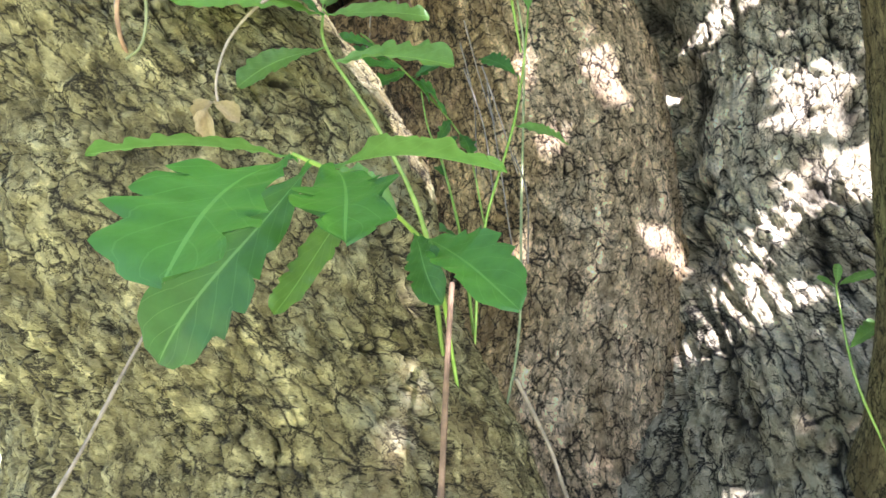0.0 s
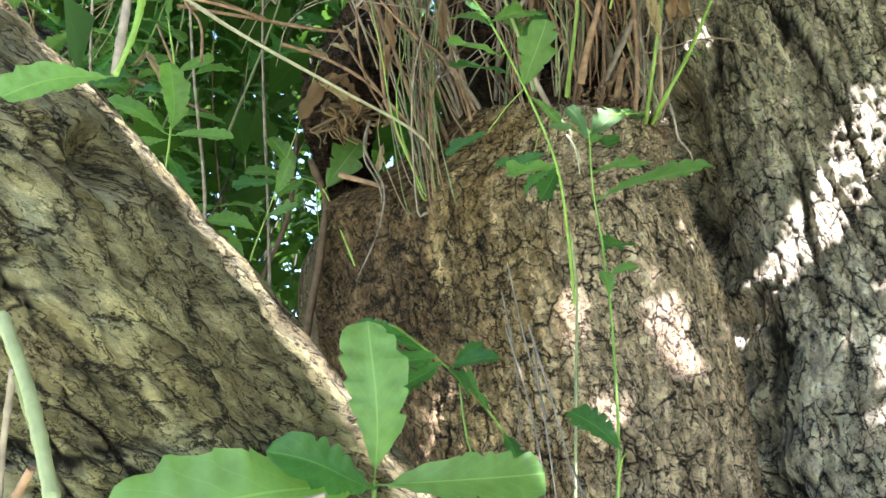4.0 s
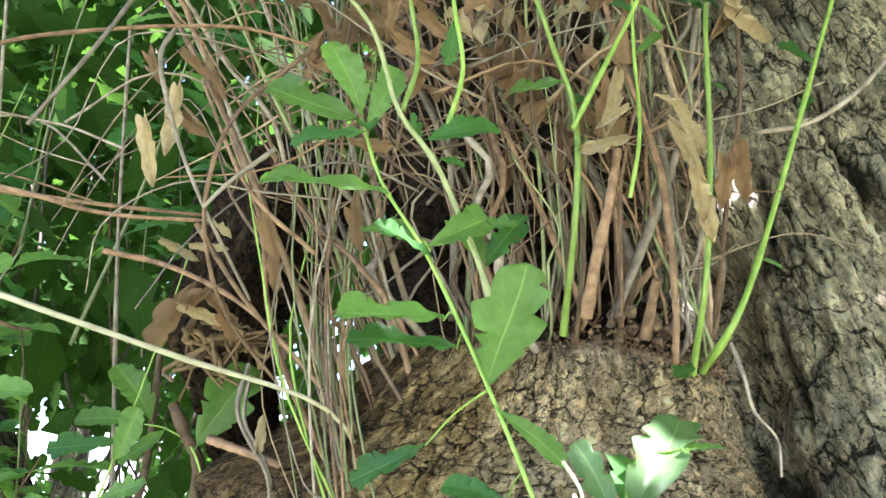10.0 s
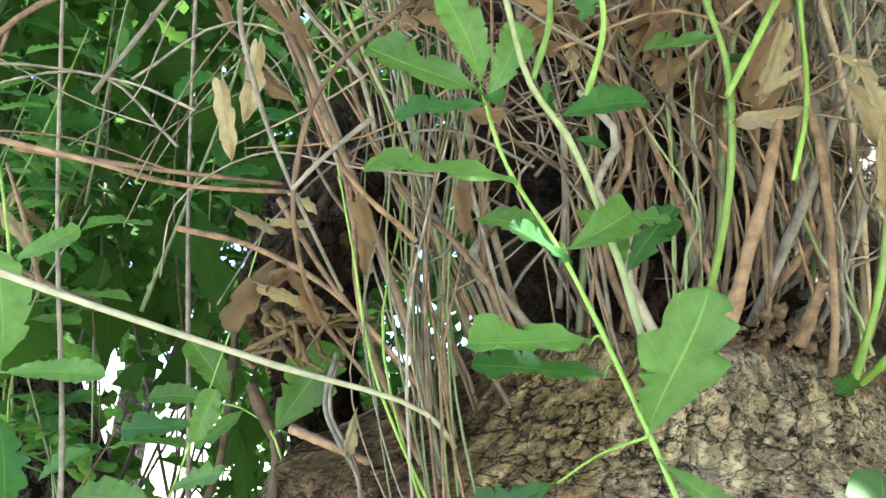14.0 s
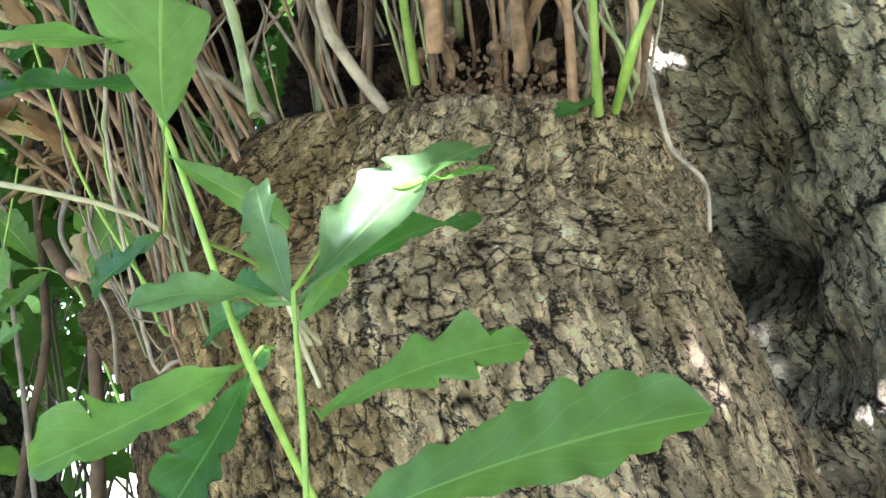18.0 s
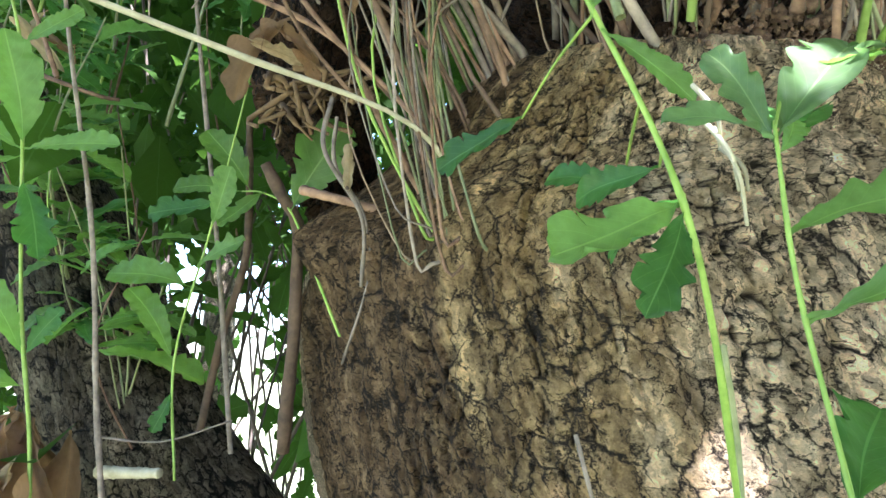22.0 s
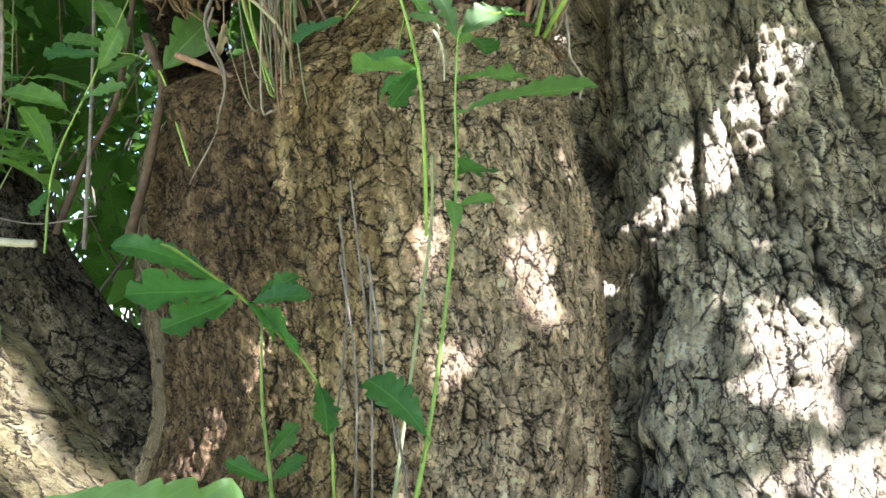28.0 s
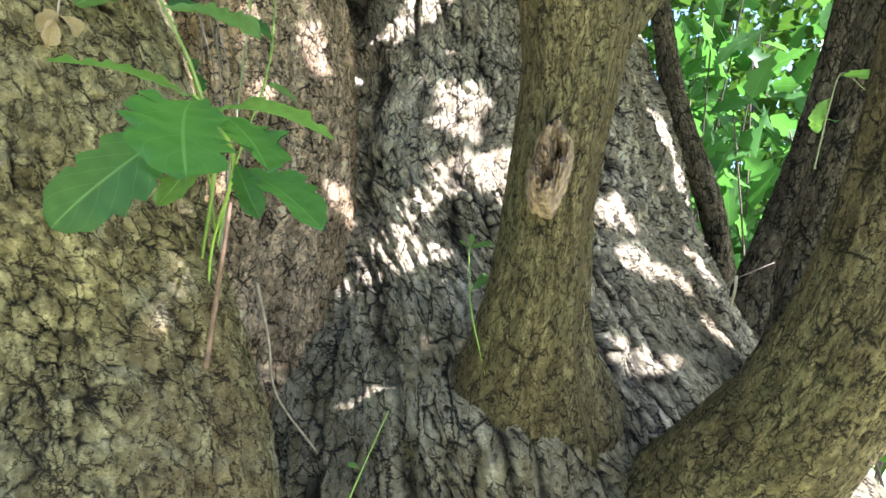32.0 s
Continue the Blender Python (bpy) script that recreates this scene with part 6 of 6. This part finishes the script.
dead_leaf((-0.151, 1.225, 2.429), (-0.135, 1.225, 2.377), (0.1, -0.9, -0.4), 0)
dead_leaf((-0.081, 1.195, 2.480), (-0.033, 1.195, 2.476), (-0.0, -0.9, -0.5), 0)
dead_leaf((0.177, 1.155, 2.480), (0.129, 1.155, 2.466), (-0.3, -0.8, -0.5), 2)
dead_leaf((0.209, 1.155, 2.506), (0.226, 1.155, 2.454), (-0.3, -0.8, -0.5), 2)
dead_leaf((0.234, 1.165, 2.466), (0.237, 1.165, 2.396), (-0.4, -0.8, -0.4), 2)
dead_leaf((0.289, 1.195, 2.666), (0.331, 1.195, 2.615), (-0.4, -0.7, -0.6), 2)
dead_leaf((0.279, 1.205, 2.625), (0.316, 1.205, 2.685), (-0.4, -0.7, -0.6), 0)
dead_leaf((0.176, 1.175, 2.565), (0.157, 1.175, 2.507), (-0.3, -0.8, -0.5), 2)
dead_leaf((0.310, 1.225, 2.533), (0.310, 1.225, 2.468), (-0.4, -0.8, -0.4), 0)
dead_leaf((-0.144, 1.330, 2.253), (-0.152, 1.330, 2.208), (0.1, -1.0, -0.2), 2)
dead_leaf((-0.310, 1.300, 2.641), (-0.297, 1.300, 2.601), (0.2, -0.8, -0.5), 0)
dead_leaf((-0.633, 1.600, 2.523), (-0.666, 1.600, 2.484), (0.4, -0.8, -0.3), 2)
dead_leaf((-0.635, 1.600, 2.495), (-0.604, 1.600, 2.469), (0.4, -0.9, -0.3), 0)
dead_leaf((-0.522, 1.460, 2.006), (-0.565, 1.460, 1.894), (0.4, -0.9, 0.0), 1)
dead_leaf((-0.486, 1.440, 1.982), (-0.461, 1.440, 1.888), (0.4, -0.9, 0.0), 0)
dead_leaf((-0.506, 1.450, 1.957), (-0.534, 1.450, 1.915), (0.4, -0.9, 0.0), 2)
dead_leaf((-0.531, 1.470, 1.998), (-0.595, 1.470, 1.957), (0.4, -0.9, -0.0), 0)
dead_leaf((-0.683, 1.450, 2.126), (-0.750, 1.450, 2.125), (0.5, -0.8, -0.1), 0)
dead_leaf((-0.729, 1.470, 2.158), (-0.688, 1.470, 2.071), (0.5, -0.8, -0.1), 0)
dead_leaf((-0.716, 1.450, 2.146), (-0.747, 1.450, 2.084), (0.5, -0.8, -0.1), 0)
dead_leaf((-0.588, 1.420, 1.989), (-0.645, 1.420, 1.949), (0.5, -0.9, -0.0), 2)
dead_leaf((-0.603, 1.500, 2.468), (-0.560, 1.500, 2.407), (0.4, -0.8, -0.4), 2)
dead_leaf((-0.160, 1.155, 2.700), (-0.176, 1.155, 2.660), (0.2, -0.8, -0.5), 0)
dead_leaf((-0.139, 1.155, 2.695), (-0.155, 1.155, 2.643), (0.2, -0.9, -0.5), 0)
dead_leaf((-0.124, 1.135, 2.671), (-0.098, 1.135, 2.639), (0.2, -0.9, -0.5), 0)
dead_leaf((-0.087, 1.135, 2.701), (-0.109, 1.135, 2.672), (0.1, -0.8, -0.5), 2)
dead_leaf((-0.096, 1.145, 2.673), (-0.074, 1.145, 2.629), (0.1, -0.9, -0.5), 0)
dead_leaf((-0.146, 1.155, 2.649), (-0.114, 1.155, 2.622), (0.2, -0.9, -0.5), 0)
dead_leaf((-0.159, 1.155, 2.632), (-0.181, 1.155, 2.610), (0.2, -0.9, -0.4), 0)
dead_leaf((-0.006, 1.155, 2.652), (-0.025, 1.155, 2.608), (0.0, -0.9, -0.5), 0)
dead_leaf((-0.035, 1.155, 2.613), (-0.044, 1.155, 2.576), (0.0, -0.9, -0.4), 0)
dead_leaf((-0.065, 1.175, 2.600), (-0.025, 1.175, 2.585), (0.1, -0.9, -0.4), 0)
dead_leaf((0.289, 1.195, 2.675), (0.321, 1.195, 2.634), (-0.4, -0.8, -0.4), 2)
dead_leaf((0.329, 1.205, 2.706), (0.303, 1.205, 2.668), (-0.4, -0.8, -0.4), 2)
dead_leaf((0.178, 1.155, 2.510), (0.147, 1.155, 2.495), (-0.3, -0.9, -0.3), 2)
dead_leaf((0.198, 1.155, 2.525), (0.230, 1.155, 2.506), (-0.3, -0.9, -0.3), 2)
dead_leaf((0.217, 1.155, 2.520), (0.235, 1.155, 2.468), (-0.4, -0.9, -0.3), 2)
dead_leaf((0.230, 1.155, 2.468), (0.229, 1.155, 2.409), (-0.4, -0.9, -0.2), 2)
dead_leaf((-0.222, 1.300, 2.436), (-0.195, 1.300, 2.421), (0.3, -1.0, -0.1), 2)
dead_leaf((0.072, 1.175, 2.682), (0.066, 1.175, 2.648), (-0.1, -0.9, -0.5), 0)
dead_leaf((0.041, 1.195, 2.572), (0.056, 1.195, 2.556), (-0.1, -0.9, -0.3), 0)
dead_leaf((-0.223, 1.215, 2.569), (-0.199, 1.215, 2.537), (0.3, -0.9, -0.3), 0)
dead_leaf((-0.254, 1.225, 2.584), (-0.220, 1.225, 2.562), (0.3, -0.9, -0.3), 0)
dead_leaf((-0.237, 1.205, 2.538), (-0.244, 1.205, 2.471), (0.3, -0.9, -0.2), 2)
dead_leaf((0.129, 1.300, 2.660), (0.121, 1.300, 2.608), (-0.2, -0.9, -0.4), 0)
dead_leaf((0.189, 1.205, 2.590), (0.164, 1.205, 2.535), (-0.3, -0.9, -0.3), 0)
dead_leaf((0.305, 1.225, 2.528), (0.287, 1.225, 2.464), (-0.4, -0.9, -0.2), 0)
dead_leaf((0.096, 1.300, 2.552), (0.089, 1.300, 2.498), (-0.1, -1.0, -0.3), 0)
dead_leaf((-0.119, 1.215, 2.571), (-0.077, 1.215, 2.561), (0.1, -0.9, -0.3), 0)
dead_leaf((-0.154, 1.300, 2.416), (-0.140, 1.300, 2.368), (0.2, -1.0, -0.1), 0)
dead_leaf((-0.209, 1.360, 2.388), (-0.252, 1.360, 2.353), (0.3, -1.0, -0.1), 0)
dead_leaf((-0.231, 1.360, 2.376), (-0.189, 1.360, 2.349), (0.2, -1.0, -0.0), 0)
dead_leaf((-0.178, 1.340, 2.479), (-0.205, 1.340, 2.514), (0.2, -1.0, -0.2), 0)
dead_leaf((-0.172, 0.548, 1.691), (-0.193, 0.550, 1.675), (0.2, -1.0, 0.1), 3)
dead_leaf((-0.173, 0.546, 1.689), (-0.155, 0.547, 1.676), (0.3, -1.0, 0.0), 3)
dead_leaf((-0.178, 0.545, 1.686), (-0.180, 0.548, 1.660), (0.1, -1.0, -0.1), 3)
dead_leaf((0.294, 0.800, 1.280), (0.310, 0.800, 1.269), (-0.4, -0.9, 0.2), 0)
dead_leaf((-0.493, 1.520, 1.977), (-0.479, 1.500, 1.886), (0.35, -0.90, -0.25), 4)
dead_leaf((-0.554, 1.520, 1.995), (-0.590, 1.500, 1.894), (0.35, -0.90, -0.25), 4)
dead_leaf((-0.538, 1.520, 1.990), (-0.529, 1.500, 1.888), (0.35, -0.90, -0.25), 4)
dead_leaf((-0.567, 1.520, 2.001), (-0.509, 1.500, 1.947), (0.35, -0.90, -0.25), 4)
sprout("drooping folded pale green leaf before the shaded limb", [(-0.637, 1.500, 2.164), (-0.610, 1.495, 2.122), (-0.590, 1.490, 2.086)], 0.0018, STEM_OLIVE,
       [(0.99, (-0.667, 1.470, 1.981), (0.3, -0.9, -0.2), 7)])


# ---- trees and leaves in the distance ----
def lane(p):
    """True where the low foliage stands open towards the meadow."""
    far = p[:, 1] - 2
    return (np.abs(p[:, 0] + 0.52 + 0.41 * far) < 0.14 + 0.10 * far) & (p[:, 2] < 2.30 + 0.11 * far)


def far_tree(x, y, height, r, spread, leaves, seed, label):
    rng = np.random.default_rng(seed)
    tree = tagged(new("tree"), label, "tree", "background trees")
    tree.location = (x, y, 0)
    limb("trunk", [(0, 0, -0.1, r * 1.3, r * 1.3), (0.05, 0, height * 0.3, r, r), (-0.05, 0.1, height * 0.6, r * 0.7, r * 0.7), (0.1, 0, height, r * 0.25, r * 0.25)], BARK_SHADED, tree, "", (0.05, 0.09, 0.012), fine=40, coarse=4, span=3.0, rows=60, seed=seed)
    hubs = rng.normal(size=(60, 3)) * [spread * 0.5, spread * 0.5, height * 0.22] + [0, 0, height * 0.62]
    hubs[:, 2] = np.maximum(hubs[:, 2], 2.25 if x < 3 else 1.3)
    spots = hubs[rng.integers(0, 60, leaves)] + rng.normal(size=(leaves, 3)) * 0.28
    spots = spots[~lane(spots + [x, y, 0]) | (rng.random(leaves) < 0.14)]
    leaf_cloud("crown", spots, LEAF_FAR, tree, size=(0.10, 0.18), seed=seed + 1, shape="simple")
    return tree


for k, (x, y, h, r, s, n) in enumerate([(-2.6, 5.2, 5.5, 0.07, 2.1, 3500), (-0.6, 6.0, 7.0, 0.10, 2.4, 3500), (-4.6, 4.6, 6.0, 0.10, 2.4, 3500), (5.0, 4.2, 6.0, 0.10, 2.2, 3500), (4.4, 1.9, 4.8, 0.06, 1.6, 3500), (7.0, 3.4, 7.0, 0.14, 2.8, 3800), (-3.2, 8.5, 8.0, 0.16, 3.0, 3500), (1.8, 8.0, 8.0, 0.16, 3.0, 4000), (8.5, 6.5, 8.0, 0.16, 3.0, 3800)]):
    far_tree(x, y, h, r, s, n, 100 + k, "distant tree with a loose green crown")


def bush(x, y, low, high, spread, leaves, seed, label, size=(0.08, 0.14)):
    """A loose bush of thin stems and many leaves."""
    rng = np.random.default_rng(seed)
    thing = tagged(new("bush"), label, "bush", "bushes behind the oak")
    thing.location = (x, y, 0)
    spots = []
    for k in range(26):
        foot = np.array([rng.normal() * spread * 0.4, rng.normal() * spread * 0.3, 0.0])
        top = np.array([rng.normal() * spread, rng.normal() * spread * 0.6, rng.uniform(low + 0.3, high)])
        bend = (foot + top) / 2 + rng.normal(size=3) * 0.15
        line = spline([foot, bend, top], 60)
        line = line[line[:, 2] > low]
        if len(line):
            spots.append(line[rng.integers(0, len(line), leaves // 26)] + rng.normal(size=(leaves // 26, 3)) * 0.10)
        tube("stem", [foot, bend, top], 0.008, 0.003, STEM_DARK, thing, sides=5, count=12)
    spots = np.vstack(spots)
    if x < 0:
        # the low twigs bear few leaves
        spots = spots[(spots[:, 2] > 2.45) | (rng.random(len(spots)) < 0.30)]
        spots = spots[~lane(spots + [x, y, 0]) | (rng.random(len(spots)) < 0.12)]
    # left bushes take the shade-darkened green, right ones the deep green
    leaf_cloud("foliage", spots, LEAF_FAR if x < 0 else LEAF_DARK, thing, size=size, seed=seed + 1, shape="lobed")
    return thing


for k, (x, y, low, high, s, n) in enumerate([(-1.0, 2.5, 1.5, 3.6, 0.55, 1800), (-1.9, 2.9, 1.5, 3.8, 0.7, 2000), (-0.3, 3.0, 1.8, 3.6, 0.6, 1600), (-1.3, 3.6, 1.5, 4.2, 0.8, 2200), (2.4, 2.0, 1.3, 3.2, 0.45, 700), (2.7, 1.1, 1.2, 3.4, 0.45, 800), (3.2, 2.2, 1.2, 3.8, 0.7, 1100)]):
    bush(x, y, low, high, s, n, 200 + k, "leafy green bush of thin stems in the shade", (0.13, 0.20) if x > 0 else (0.08, 0.14))


# ---- shaded sprouts on the limbs behind ----
rng = random.Random(31)
for i in range(40):
    x = rng.uniform(-1.5, -0.25)
    foot = Vector((x, rng.uniform(1.62, 2.6), rng.uniform(1.95, 2.6)))
    tall = rng.uniform(0.35, 0.8)
    top = foot + Vector((rng.gauss(0, 0.08), rng.gauss(-0.05, 0.06), tall))
    bend = foot.lerp(top, 0.5) + Vector((rng.gauss(0, 0.03), rng.gauss(0, 0.03), 0))
    if lane(np.array([foot]))[0] and foot.z < 2.3:
        continue
    leaves = []
    for k in range(rng.randint(8, 13)):
        place = rng.uniform(0.25, 1.0)
        at = foot.lerp(top, place)
        around = rng.uniform(0, 2 * math.pi)
        size = rng.uniform(0.05, 0.115)
        tip = at + Vector((size * math.cos(around), size * math.sin(around), rng.uniform(-0.3, 0.6) * size))
        # mostly the deep green kinds, so the sprouts' shade is in their colour
        leaves.append((place, tuple(tip), (rng.gauss(0, 0.3), rng.gauss(-0.4, 0.3), 1.0), rng.choice((4, 5, 4, 5, 5, 0))))
    sprout("shaded sprout with green leaves", [foot, bend, top], rng.uniform(0.0016, 0.0034), rng.choice((STEM_GREEN, STEM_OLIVE, STEM_BROWN)), leaves)

# ---- sprouts on the front of the shaded limb ----
rng = random.Random(77)
for i in range(28):
    s = rng.uniform(0.22, 0.85)
    place = spline(FAR_LIMB, 101)[int(100 * s)]
    foot = Vector((place[0], place[1] - place[3] * 0.7, place[2] + place[3] * 0.5))
    top = foot + Vector((rng.gauss(0, 0.07), rng.uniform(-0.14, -0.02), rng.uniform(0.16, 0.42)))
    bend = foot.lerp(top, 0.5) + Vector((rng.gauss(0, 0.02), rng.gauss(-0.02, 0.02), 0))
    leaves = []
    for k in range(rng.randint(6, 10)):
        at = rng.uniform(0.3, 1.0)
        spot = foot.lerp(top, at)
        around = rng.uniform(0, 2 * math.pi)
        size = rng.uniform(0.045, 0.10)
        tip = spot + Vector((size * math.cos(around), 0.6 * size * math.sin(around), rng.uniform(-0.4, 0.5) * size))
        leaves.append((at, tuple(tip), (rng.gauss(0, 0.3), rng.gauss(-0.5, 0.3), 0.9), rng.choice((0, 1, 2, 3, 0, 1, 4))))
    sprout("sprout with green leaves on the shaded limb", [foot, bend, top], rng.uniform(0.0012, 0.0022), rng.choice((STEM_GREEN, STEM_OLIVE, STEM_BROWN)), leaves)
